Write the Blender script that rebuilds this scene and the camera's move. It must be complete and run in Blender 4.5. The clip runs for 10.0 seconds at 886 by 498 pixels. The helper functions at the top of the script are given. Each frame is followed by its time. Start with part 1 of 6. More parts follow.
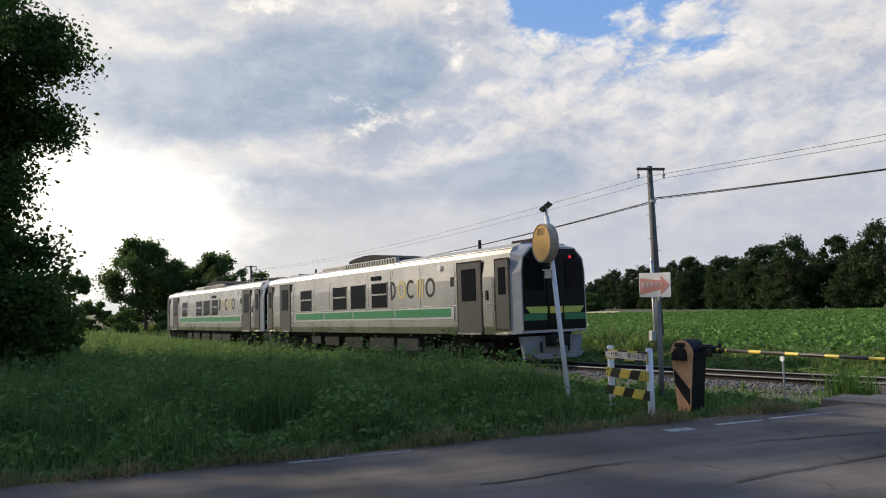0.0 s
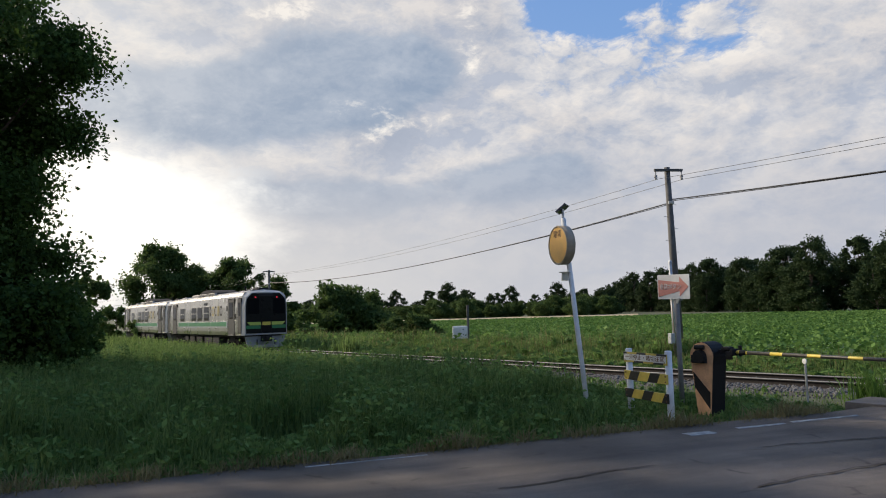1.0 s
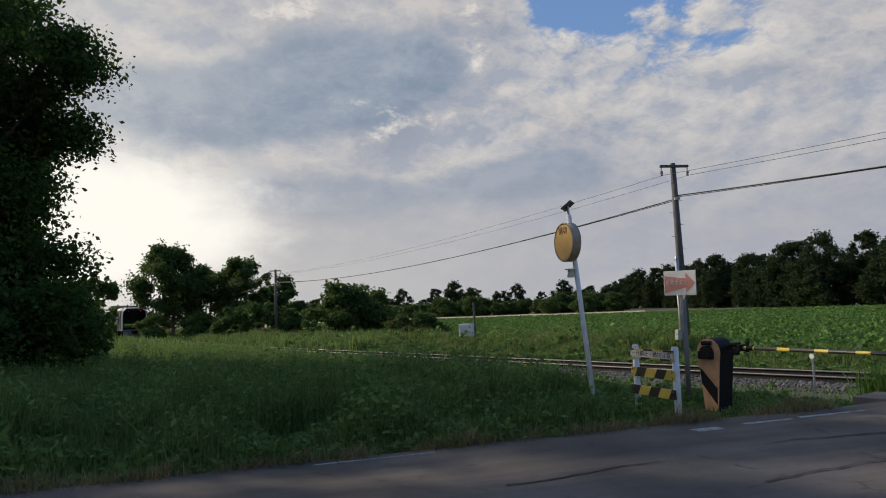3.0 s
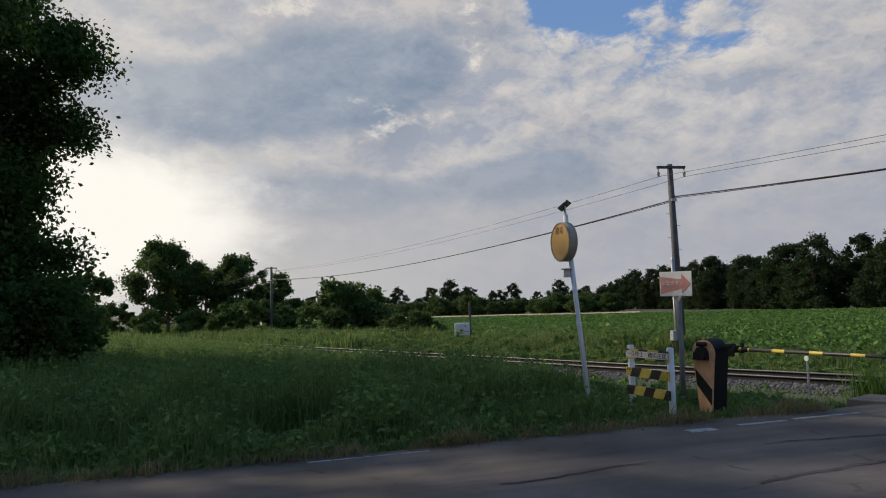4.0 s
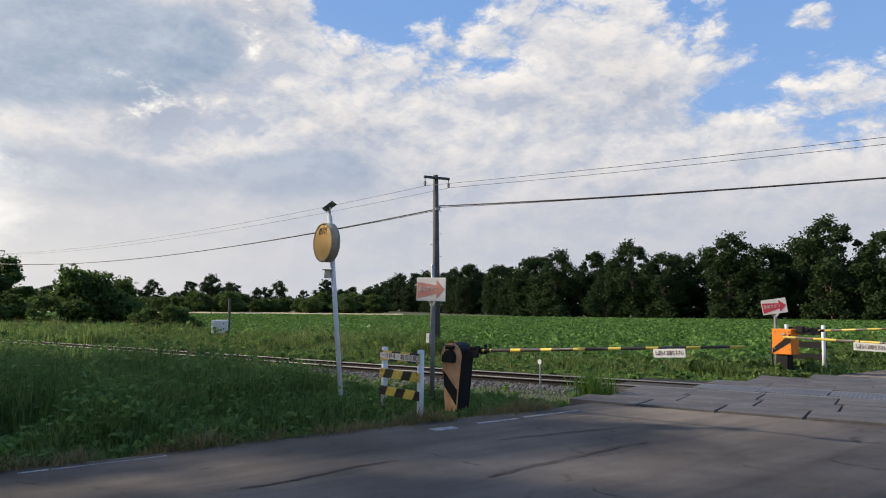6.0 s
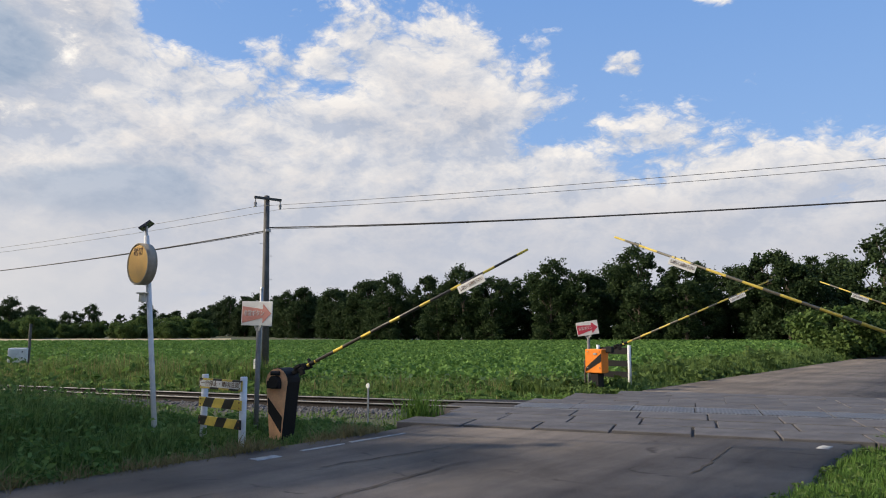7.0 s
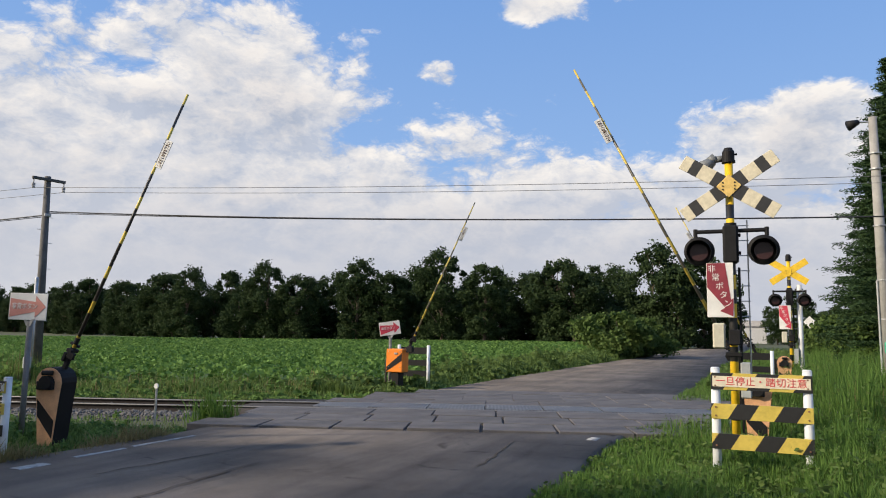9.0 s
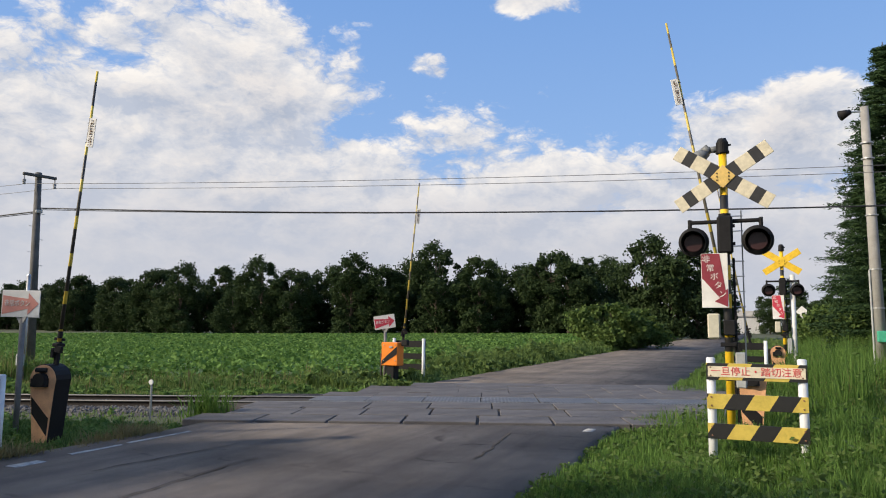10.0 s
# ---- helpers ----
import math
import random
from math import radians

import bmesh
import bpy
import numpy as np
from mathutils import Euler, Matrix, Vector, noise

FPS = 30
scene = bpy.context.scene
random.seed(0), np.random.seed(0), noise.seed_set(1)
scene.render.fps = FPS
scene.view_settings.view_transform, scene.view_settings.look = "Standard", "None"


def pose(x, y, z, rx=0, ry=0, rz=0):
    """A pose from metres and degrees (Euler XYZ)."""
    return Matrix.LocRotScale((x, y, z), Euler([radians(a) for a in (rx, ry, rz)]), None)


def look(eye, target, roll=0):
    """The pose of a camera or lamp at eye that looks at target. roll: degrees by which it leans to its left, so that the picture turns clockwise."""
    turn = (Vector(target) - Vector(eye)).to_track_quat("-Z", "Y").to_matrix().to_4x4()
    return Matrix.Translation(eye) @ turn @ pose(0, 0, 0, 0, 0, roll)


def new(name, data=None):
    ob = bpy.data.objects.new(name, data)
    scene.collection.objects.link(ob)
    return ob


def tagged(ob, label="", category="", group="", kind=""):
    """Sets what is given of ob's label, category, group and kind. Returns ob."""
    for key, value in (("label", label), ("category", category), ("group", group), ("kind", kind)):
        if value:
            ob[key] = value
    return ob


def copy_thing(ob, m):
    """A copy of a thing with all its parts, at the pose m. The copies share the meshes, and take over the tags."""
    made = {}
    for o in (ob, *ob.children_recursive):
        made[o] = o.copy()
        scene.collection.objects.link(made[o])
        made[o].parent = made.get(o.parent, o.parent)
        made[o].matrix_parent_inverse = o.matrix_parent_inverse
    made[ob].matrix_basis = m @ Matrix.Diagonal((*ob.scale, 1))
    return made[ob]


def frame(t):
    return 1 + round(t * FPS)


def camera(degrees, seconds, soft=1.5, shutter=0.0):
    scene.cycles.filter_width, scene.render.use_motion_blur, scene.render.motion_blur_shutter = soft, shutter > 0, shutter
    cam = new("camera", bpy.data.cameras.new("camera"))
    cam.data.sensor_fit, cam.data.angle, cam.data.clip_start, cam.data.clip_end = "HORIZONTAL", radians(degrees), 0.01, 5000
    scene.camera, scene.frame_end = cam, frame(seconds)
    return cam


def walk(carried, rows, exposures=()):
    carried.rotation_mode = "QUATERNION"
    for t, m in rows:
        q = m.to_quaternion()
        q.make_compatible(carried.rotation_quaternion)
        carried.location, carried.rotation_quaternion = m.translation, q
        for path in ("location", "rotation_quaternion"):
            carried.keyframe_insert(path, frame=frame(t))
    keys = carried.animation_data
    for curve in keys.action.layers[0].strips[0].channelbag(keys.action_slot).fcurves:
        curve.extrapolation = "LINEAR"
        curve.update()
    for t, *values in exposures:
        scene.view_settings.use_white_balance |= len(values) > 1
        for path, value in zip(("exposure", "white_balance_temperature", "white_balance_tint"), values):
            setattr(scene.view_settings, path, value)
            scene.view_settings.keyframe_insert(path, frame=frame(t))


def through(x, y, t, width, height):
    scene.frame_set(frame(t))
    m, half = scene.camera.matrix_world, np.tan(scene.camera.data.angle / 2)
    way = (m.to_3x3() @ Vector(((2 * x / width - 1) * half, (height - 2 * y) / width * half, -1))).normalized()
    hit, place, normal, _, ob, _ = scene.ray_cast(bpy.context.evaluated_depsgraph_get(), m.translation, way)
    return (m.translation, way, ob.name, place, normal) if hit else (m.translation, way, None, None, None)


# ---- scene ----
cam = camera(63.39, 10.0, 1.05)

# the camera, held in the hand by the roadside
walk(cam, [
    (0.0, pose(-0.002, 0.001, 1.600, 94.62, 1.30, -1.23)),
    (0.5, pose(0.005, 0.050, 1.595, 94.72, 1.32, -0.48)),
    (1.0, pose(0.014, 0.041, 1.593, 94.94, 1.58, 0.15)),
    (1.5, pose(0.012, 0.036, 1.589, 95.08, 1.69, 0.50)),
    (2.0, pose(0.007, 0.019, 1.586, 95.08, 1.79, 0.90)),
    (2.5, pose(0.016, 0.017, 1.590, 94.94, 2.07, 0.64)),
    (4.0, pose(0.015, 0.034, 1.584, 94.71, 1.47, 0.32)),
    (4.5, pose(0.035, 0.015, 1.583, 94.69, 0.78, -1.45)),
    (5.0, pose(0.061, 0.011, 1.585, 94.66, 0.21, -7.90)),
    (6.5, pose(0.167, 0.029, 1.598, 95.23, -0.63, -23.68)),
    (7.0, pose(0.201, -0.059, 1.605, 96.50, -0.15, -31.25)),
    (7.5, pose(0.215, -0.112, 1.621, 96.97, -0.30, -38.62)),
    (8.0, pose(0.212, -0.147, 1.618, 96.98, -0.99, -44.03)),
    (8.5, pose(0.212, -0.163, 1.615, 96.96, -1.26, -46.38)),
    (9.0, pose(0.209, -0.154, 1.609, 96.59, -0.95, -46.59)),
    (9.5, pose(0.216, -0.141, 1.609, 96.27, -0.52, -46.86)),
    (10.0, pose(0.210, -0.126, 1.609, 96.05, -0.39, -47.05)),
], exposures=[(0.0, 0.2), (1.0, 0.08), (1.5, 0.04), (2.0, -0.14), (2.5, -0.27), (4.0, -0.32), (4.5, -0.22), (5.2, 0.06), (6.5, 0.2), (7.5, 0.2), (10.0, 0.24)])

# ---------------------------------------------------------------- light
SUN_BEARING, SUN_HEIGHT = -59.0, 28.0


def nodes_of(material):
    material.use_nodes = True
    tree = material.node_tree
    tree.nodes.clear()
    return tree, tree.nodes, tree.links


def node(tree, kind, **settings):
    n = tree.nodes.new(kind)
    for key, value in settings.items():
        if key in n.inputs:
            n.inputs[key].default_value = value
        else:
            setattr(n, key, value)
    return n


def mth(tree, op, a, b=None, c=None, clamp=False):
    n = tree.nodes.new("ShaderNodeMath")
    n.operation, n.use_clamp = op, clamp
    for i, v in enumerate((a, b, c)):
        if v is None:
            continue
        if isinstance(v, (int, float)):
            n.inputs[i].default_value = v
        else:
            tree.links.new(v, n.inputs[i])
    return n.outputs[0]


def ramp(tree, value, stops):
    n = tree.nodes.new("ShaderNodeValToRGB")
    while len(n.color_ramp.elements) < len(stops):
        n.color_ramp.elements.new(0.5)
    for e, (p, c) in zip(n.color_ramp.elements, stops):
        e.position, e.color = p, (*c, 1) if len(c) == 3 else c
    tree.links.new(value, n.inputs[0])
    return n.outputs[0]


def mix(tree, factor, a, b, blend="MIX"):
    n = tree.nodes.new("ShaderNodeMix")
    n.data_type, n.blend_type = "RGBA", blend
    for socket, v in ((n.inputs[0], factor), (n.inputs[6], a), (n.inputs[7], b)):
        if isinstance(v, (int, float)):
            socket.default_value = v
        elif isinstance(v, tuple):
            socket.default_value = (*v, 1) if len(v) == 3 else v
        else:
            tree.links.new(v, socket)
    return n.outputs[2]


def make_sky():
    world = bpy.data.worlds.new("sky")
    scene.world = world
    world.use_nodes = True
    t = world.node_tree
    t.nodes.clear()
    L = t.links
    out = t.nodes.new("ShaderNodeOutputWorld")
    bg = t.nodes.new("ShaderNodeBackground")
    sky = node(t, "ShaderNodeTexSky", sky_type="NISHITA", sun_disc=False, sun_elevation=radians(SUN_HEIGHT),
               sun_rotation=radians(SUN_BEARING), air_density=1.0, dust_density=1.2, ozone_density=1.5)
    bg.inputs[1].default_value = 0.1
    co = t.nodes.new("ShaderNodeTexCoord")
    sep = t.nodes.new("ShaderNodeSeparateXYZ")
    L.new(co.outputs["Generated"], sep.inputs[0])
    x, y, z = sep.outputs
    az = mth(t, "ARCTAN2", x, y)                       # bearing, right positive
    el = mth(t, "ARCSINE", z)

    def bank(b0, e0, wide, high, amount):
        """A bank or a gap in the clouds round one direction."""
        u = mth(t, "DIVIDE", mth(t, "SUBTRACT", az, radians(b0)), radians(wide))
        v = mth(t, "DIVIDE", mth(t, "SUBTRACT", el, radians(e0)), radians(high))
        r = mth(t, "ADD", mth(t, "MULTIPLY", u, u), mth(t, "MULTIPLY", v, v))
        return mth(t, "MULTIPLY", mth(t, "EXPONENT", mth(t, "MULTIPLY", r, -1.0)), amount)

    def warped(offset, flat):
        """The direction of view, stirred a little, so that cloud edges curl."""
        m = t.nodes.new("ShaderNodeMapping")
        m.inputs[1].default_value, m.inputs[3].default_value = offset, (1, 1, flat)
        L.new(co.outputs["Generated"], m.inputs[0])
        n = node(t, "ShaderNodeTexNoise", Scale=9.0, Detail=4.0, Roughness=0.6)
        L.new(m.outputs[0], n.inputs[0])
        v = t.nodes.new("ShaderNodeVectorMath")
        v.operation = "MULTIPLY_ADD"
        v.inputs[1].default_value = (0.075, 0.075, 0.075)
        L.new(n.outputs["Color"], v.inputs[0]), L.new(m.outputs[0], v.inputs[2])
        return v.outputs[0]

    def puffs(offset):
        """Heaped cloud: rounded cells at several sizes over soft, wide drifts."""
        w = warped(offset, 1.75)
        cells = node(t, "ShaderNodeTexVoronoi", feature="SMOOTH_F1", normalize=True, Scale=7.0, Detail=5.0, Roughness=0.62, Lacunarity=2.2, Smoothness=0.25)
        drift = node(t, "ShaderNodeTexNoise", Scale=5.0, Detail=12.0, Roughness=0.60)
        L.new(w, cells.inputs["Vector"]), L.new(w, drift.inputs["Vector"])
        heap = mth(t, "SUBTRACT", 1.0, mth(t, "MULTIPLY", cells.outputs["Distance"], 1.35))
        return mth(t, "ADD", mth(t, "MULTIPLY", heap, 0.75), mth(t, "MULTIPLY", drift.outputs[0], 0.75))

    def step(value, low, high):
        n = t.nodes.new("ShaderNodeMapRange")
        n.interpolation_type = "SMOOTHSTEP"
        n.inputs[1].default_value, n.inputs[2].default_value = low, high
        L.new(value, n.inputs[0])
        return n.outputs[0]

    def total(*values):
        out_ = values[0]
        for v in values[1:]:
            out_ = mth(t, "ADD", out_, v)
        return out_

    sx, sy = math.sin(radians(SUN_BEARING)), math.cos(radians(SUN_BEARING))
    ce, se = math.cos(radians(SUN_HEIGHT)), math.sin(radians(SUN_HEIGHT))
    dot = mth(t, "ADD", mth(t, "ADD", mth(t, "MULTIPLY", x, sx * ce), mth(t, "MULTIPLY", y, sy * ce)), mth(t, "MULTIPLY", z, se))
    here = puffs((1.3, 0.2, 4.1))
    lit = puffs((1.3 - 0.014, 0.2 + 0.004, 4.1 + 0.034))              # the same clouds a step towards the light
    rough_air = mth(t, "SUBTRACT", here, 0.72)
    # how high the cloud bank stands, by bearing: closed overcast towards the sun, low heaps under blue away from it
    tops = ((-180, 19), (-100, 26), (-60, 56), (2.0, 56), (5.0, 26.5), (8, 20.5), (14, 19.5), (19, 21), (25, 23.5), (30, 25.5), (33.5, 23.0), (36, 18.5), (41, 17.5), (47, 15.5), (53, 13.5), (60, 12.0), (70, 13.0), (180, 19))
    where = mth(t, "ADD", mth(t, "DIVIDE", az, math.tau), 0.5)
    top = ramp(t, where, [((d + 180) / 360, (h / 60,) * 3) for d, h in tops])
    depth = mth(t, "DIVIDE", mth(t, "SUBTRACT", mth(t, "MULTIPLY", top, radians(60)), el), radians(10.0))
    depth = mth(t, "MAXIMUM", mth(t, "MINIMUM", depth, 0.55), -0.75)
    cover = mth(t, "ADD", depth, mth(t, "MULTIPLY", rough_air, 3.0))
    for args in ((23, 18.3, 4.5, 1.3, -0.55), (38, 15.5, 2.5, 1.2, -0.4), (12, 23.0, 5.0, 2.6, -0.35), (-3, 13.5, 5, 3, 0.4), (52.8, 25.2, 3.6, 1.5, 1.5), (63.0, 27.0, 2.4, 1.2, 1.2), (46, 20.3, 2.4, 1.3, 0.7), (73, 15, 6, 3, 0.5)):
        cover = mth(t, "ADD", cover, bank(*args))
    mask = step(cover, 0.0, 0.40)
    thick = step(cover, 0.35, 1.25)
    edge = mth(t, "ADD", mth(t, "MULTIPLY", mth(t, "SUBTRACT", here, lit), 4.2), 0.47, clamp=True)
    glow = mth(t, "POWER", mth(t, "MAXIMUM", dot, 0.0), 7.0)
    tight = mth(t, "POWER", mth(t, "MAXIMUM", dot, 0.0), 60.0)
    white = mix(t, edge, (4.5, 4.9, 5.8), (8.3, 7.9, 7.5))
    grey = mix(t, edge, (3.7, 4.15, 5.1), (6.9, 6.6, 6.5))
    cloud = mix(t, thick, white, grey)
    # the heavy blue-grey masses that hide the sun's side, ragged at the rim
    belly = step(total(bank(-18, 15.6, 9.0, 3.3, 1.0), bank(-6, 18.6, 8.0, 3.2, 1.0), bank(-9, 9.0, 10.0, 1.9, 0.62), bank(7, 10.5, 9.0, 2.6, 0.55), bank(24, 13.0, 8, 1.4, 0.35), mth(t, "MULTIPLY", rough_air, 1.3)), 0.36, 0.66)
    shade = mix(t, edge, (2.55, 3.35, 4.6), (3.7, 4.4, 5.5))
    cloud = mix(t, mth(t, "MULTIPLY", belly, 0.88), cloud, shade)
    # sunlit rims of the masses
    rim = step(total(bank(-3.5, 14.2, 4.6, 2.6, 0.95), bank(2.6, 20.0, 1.8, 4.0, 0.85), bank(-12, 23.0, 5.0, 1.5, 0.5), mth(t, "MULTIPLY", mth(t, "SUBTRACT", edge, 0.45), 1.1)), 0.55, 1.45)
    cloud = mix(t, rim, cloud, (9.8, 9.2, 8.4))
    clear = mix(t, ramp(t, z, [(0.22, (0, 0, 0)), (0.50, (1, 1, 1))]), (2.5, 4.2, 7.4), (1.55, 3.2, 6.8))
    blue = mix(t, 0.85, sky.outputs[0], clear)
    col = mix(t, mask, blue, cloud)
    haze = ramp(t, z, [(0.0, (1, 1, 1)), (0.10, (0.86, 0.86, 0.86)), (0.23, (0, 0, 0))])
    col = mix(t, mth(t, "MULTIPLY", haze, 0.86), col, (4.75, 4.95, 5.6))
    col = mix(t, glow, col, (9.0, 8.6, 7.9))
    col = mix(t, tight, col, (24.0, 21.0, 16.0))
    col = mix(t, bank(-17, 2, 24, 6.0, 0.66), col, (7.4, 7.1, 6.7))
    col = mix(t, step(total(bank(-28, 7, 12, 6.0, 1.15), mth(t, "MULTIPLY", rough_air, 0.7)), 0.2, 0.85), col, (12.5, 12.0, 11.0))
    ground = ramp(t, mth(t, "ADD", z, 0.5), [(0.49, (1, 1, 1)), (0.50, (0, 0, 0))])
    col = mix(t, ground, col, (1.0, 1.2, 0.8))
    L.new(col, bg.inputs[0])
    L.new(bg.outputs[0], out.inputs[0])


make_sky()
sun = new("sun", bpy.data.lights.new("sun", "SUN"))
sun.data.energy, sun.data.angle, sun.data.color = 4.6, radians(1.5), (1.0, 0.86, 0.68)
_b, _e = radians(SUN_BEARING), radians(SUN_HEIGHT)
sun.matrix_world = look((math.sin(_b) * 90, math.cos(_b) * 90, math.tan(_e) * 90), (0, 0, 0))


# ---------------------------------------------------------------- materials
def surface(name, color, rough=0.6, metal=0.0, vary=0.25, scale=6.0, fine=60.0, bump=0.15, second=None, spec=0.5, random_piece=0.0, island=0.0):
    """A painted, woven or grown surface with stains at one scale and grain at another."""
    m = bpy.data.materials.new(name)
    t, N, L = nodes_of(m)
    out, b = N.new("ShaderNodeOutputMaterial"), N.new("ShaderNodeBsdfPrincipled")
    co = N.new("ShaderNodeTexCoord")
    n1 = node(t, "ShaderNodeTexNoise", Scale=scale, Detail=5.0, Roughness=0.6)
    n2 = node(t, "ShaderNodeTexNoise", Scale=fine, Detail=3.0, Roughness=0.7)
    L.new(co.outputs["Object"], n1.inputs[0]), L.new(co.outputs["Object"], n2.inputs[0])
    dark = tuple(c * (1 - vary) for c in color)
    light = tuple(min(1, c * (1 + vary)) for c in color) if second is None else second
    f = mth(t, "ADD", mth(t, "MULTIPLY", n1.outputs[0], 0.7), mth(t, "MULTIPLY", n2.outputs[0], 0.3))
    col = ramp(t, f, [(0.36, dark), (0.64, light)])
    if random_piece or island:
        src = N.new("ShaderNodeObjectInfo").outputs["Random"] if random_piece else N.new("ShaderNodeNewGeometry").outputs["Random Per Island"]
        k = random_piece or island
        hsv = N.new("ShaderNodeHueSaturation")
        L.new(mth(t, "ADD", mth(t, "MULTIPLY", src, 2 * k), 1 - k), hsv.inputs["Value"])
        L.new(col, hsv.inputs["Color"])
        col = hsv.outputs[0]
    L.new(col, b.inputs["Base Color"])
    b.inputs["Metallic"].default_value = metal
    b.inputs["Specular IOR Level"].default_value = spec
    L.new(mth(t, "ADD", mth(t, "MULTIPLY", n1.outputs[0], 0.25), rough - 0.12, clamp=True), b.inputs["Roughness"])
    if bump:
        bp = node(t, "ShaderNodeBump", Strength=bump, Distance=0.01)
        L.new(n2.outputs[0], bp.inputs["Height"])
        L.new(bp.outputs[0], b.inputs["Normal"])
    L.new(b.outputs[0], out.inputs[0])
    return m


def leaf(name, low, high, through=0.35, rough=0.7):
    """Foliage: leaves differ one by one and let some light through."""
    m = bpy.data.materials.new(name)
    t, N, L = nodes_of(m)
    out, b, tr = N.new("ShaderNodeOutputMaterial"), N.new("ShaderNodeBsdfPrincipled"), N.new("ShaderNodeBsdfTranslucent")
    geo, co = N.new("ShaderNodeNewGeometry"), N.new("ShaderNodeTexCoord")
    n1 = node(t, "ShaderNodeTexNoise", Scale=0.45, Detail=4.0)
    L.new(co.outputs["Object"], n1.inputs[0])
    f = mth(t, "ADD", mth(t, "MULTIPLY", geo.outputs["Random Per Island"], 0.55), mth(t, "MULTIPLY", n1.outputs[0], 0.5))
    col = ramp(t, f, [(0.15, low), (0.9, high)])
    L.new(col, b.inputs["Base Color"]), L.new(col, tr.inputs[0])
    b.inputs["Roughness"].default_value = rough
    b.inputs["Specular IOR Level"].default_value = 0.12
    ms = N.new("ShaderNodeMixShader")
    ms.inputs[0].default_value = through
    L.new(b.outputs[0], ms.inputs[1]), L.new(tr.outputs[0], ms.inputs[2])
    L.new(ms.outputs[0], out.inputs[0])
    return m


def stripes(name, a, b_col, direction, period, offset=0.0, share=0.5, rough=0.45):
    """Paint in bands across a direction of the object, a little worn."""
    m = surface(name, a, rough)
    t = m.node_tree
    N, L = t.nodes, t.links
    b = next(n for n in N if n.type == "BSDF_PRINCIPLED")
    co = N.new("ShaderNodeTexCoord")
    dp = N.new("ShaderNodeVectorMath")
    dp.operation = "DOT_PRODUCT"
    dp.inputs[1].default_value = direction
    L.new(co.outputs["Object"], dp.inputs[0])
    f = mth(t, "FRACT", mth(t, "DIVIDE", mth(t, "ADD", dp.outputs["Value"], offset), period))
    f = mth(t, "GREATER_THAN", f, share)
    n = node(t, "ShaderNodeTexNoise", Scale=9.0, Detail=6.0, Roughness=0.7)
    L.new(co.outputs["Object"], n.inputs[0])
    wear = ramp(t, n.outputs[0], [(0.3, (0.72, 0.72, 0.70)), (0.6, (1, 1, 1))])
    L.new(mix(t, 1.0, mix(t, f, a, b_col), wear, "MULTIPLY"), b.inputs["Base Color"])
    return m


def road_surface(name):
    """Old asphalt: stone grain, long wheel-worn bands, blotches of repair and fine crazed cracks."""
    m = surface(name, (0.112, 0.097, 0.086), 0.9, vary=0.35, scale=0.45, fine=90, bump=0.5, second=(0.182, 0.158, 0.138), spec=0.18)
    t = m.node_tree
    N, L = t.nodes, t.links
    b = next(n for n in N if n.type == "BSDF_PRINCIPLED")
    base = b.inputs["Base Color"].links[0].from_socket
    co = N.new("ShaderNodeTexCoord")
    turn = N.new("ShaderNodeMapping")
    turn.inputs[2].default_value, turn.inputs[3].default_value = (0, 0, radians(-19.45)), (1, 1, 1)
    L.new(co.outputs["Object"], turn.inputs[0])
    squeeze = N.new("ShaderNodeMapping")
    squeeze.inputs[3].default_value = (0.10, 1.1, 1)
    L.new(turn.outputs[0], squeeze.inputs[0])
    worn = node(t, "ShaderNodeTexNoise", Scale=1.6, Detail=6.0, Roughness=0.62)
    L.new(squeeze.outputs[0], worn.inputs[0])
    band = ramp(t, worn.outputs[0], [(0.32, (0.72, 0.72, 0.74)), (0.5, (1, 1, 1)), (0.68, (1.22, 1.18, 1.12))])
    col = mix(t, 1.0, base, band, "MULTIPLY")
    grit = node(t, "ShaderNodeTexNoise", Scale=150.0, Detail=2.0)
    L.new(co.outputs["Object"], grit.inputs[0])
    col = mix(t, 1.0, col, ramp(t, grit.outputs[0], [(0.3, (0.7, 0.7, 0.7)), (0.7, (1.3, 1.3, 1.3))]), "MULTIPLY")
    bend = node(t, "ShaderNodeTexNoise", Scale=2.2, Detail=5.0)
    L.new(co.outputs["Object"], bend.inputs[0])
    off = N.new("ShaderNodeVectorMath")
    off.operation = "MULTIPLY_ADD"
    off.inputs[1].default_value = (0.55, 0.55, 0)
    L.new(bend.outputs["Color"], off.inputs[0]), L.new(co.outputs["Object"], off.inputs[2])
    crack = node(t, "ShaderNodeTexVoronoi", feature="DISTANCE_TO_EDGE", Scale=0.42)
    L.new(off.outputs[0], crack.inputs["Vector"])
    some = ramp(t, bend.outputs[0], [(0.50, (0, 0, 0)), (0.62, (1, 1, 1))])
    line = ramp(t, crack.outputs["Distance"], [(0.0, (1, 1, 1)), (0.012, (0, 0, 0))])
    col = mix(t, mth(t, "MULTIPLY", mth(t, "MULTIPLY", line, some), 0.75), col, (0.03, 0.027, 0.024))
    L.new(col, b.inputs["Base Color"])
    return m


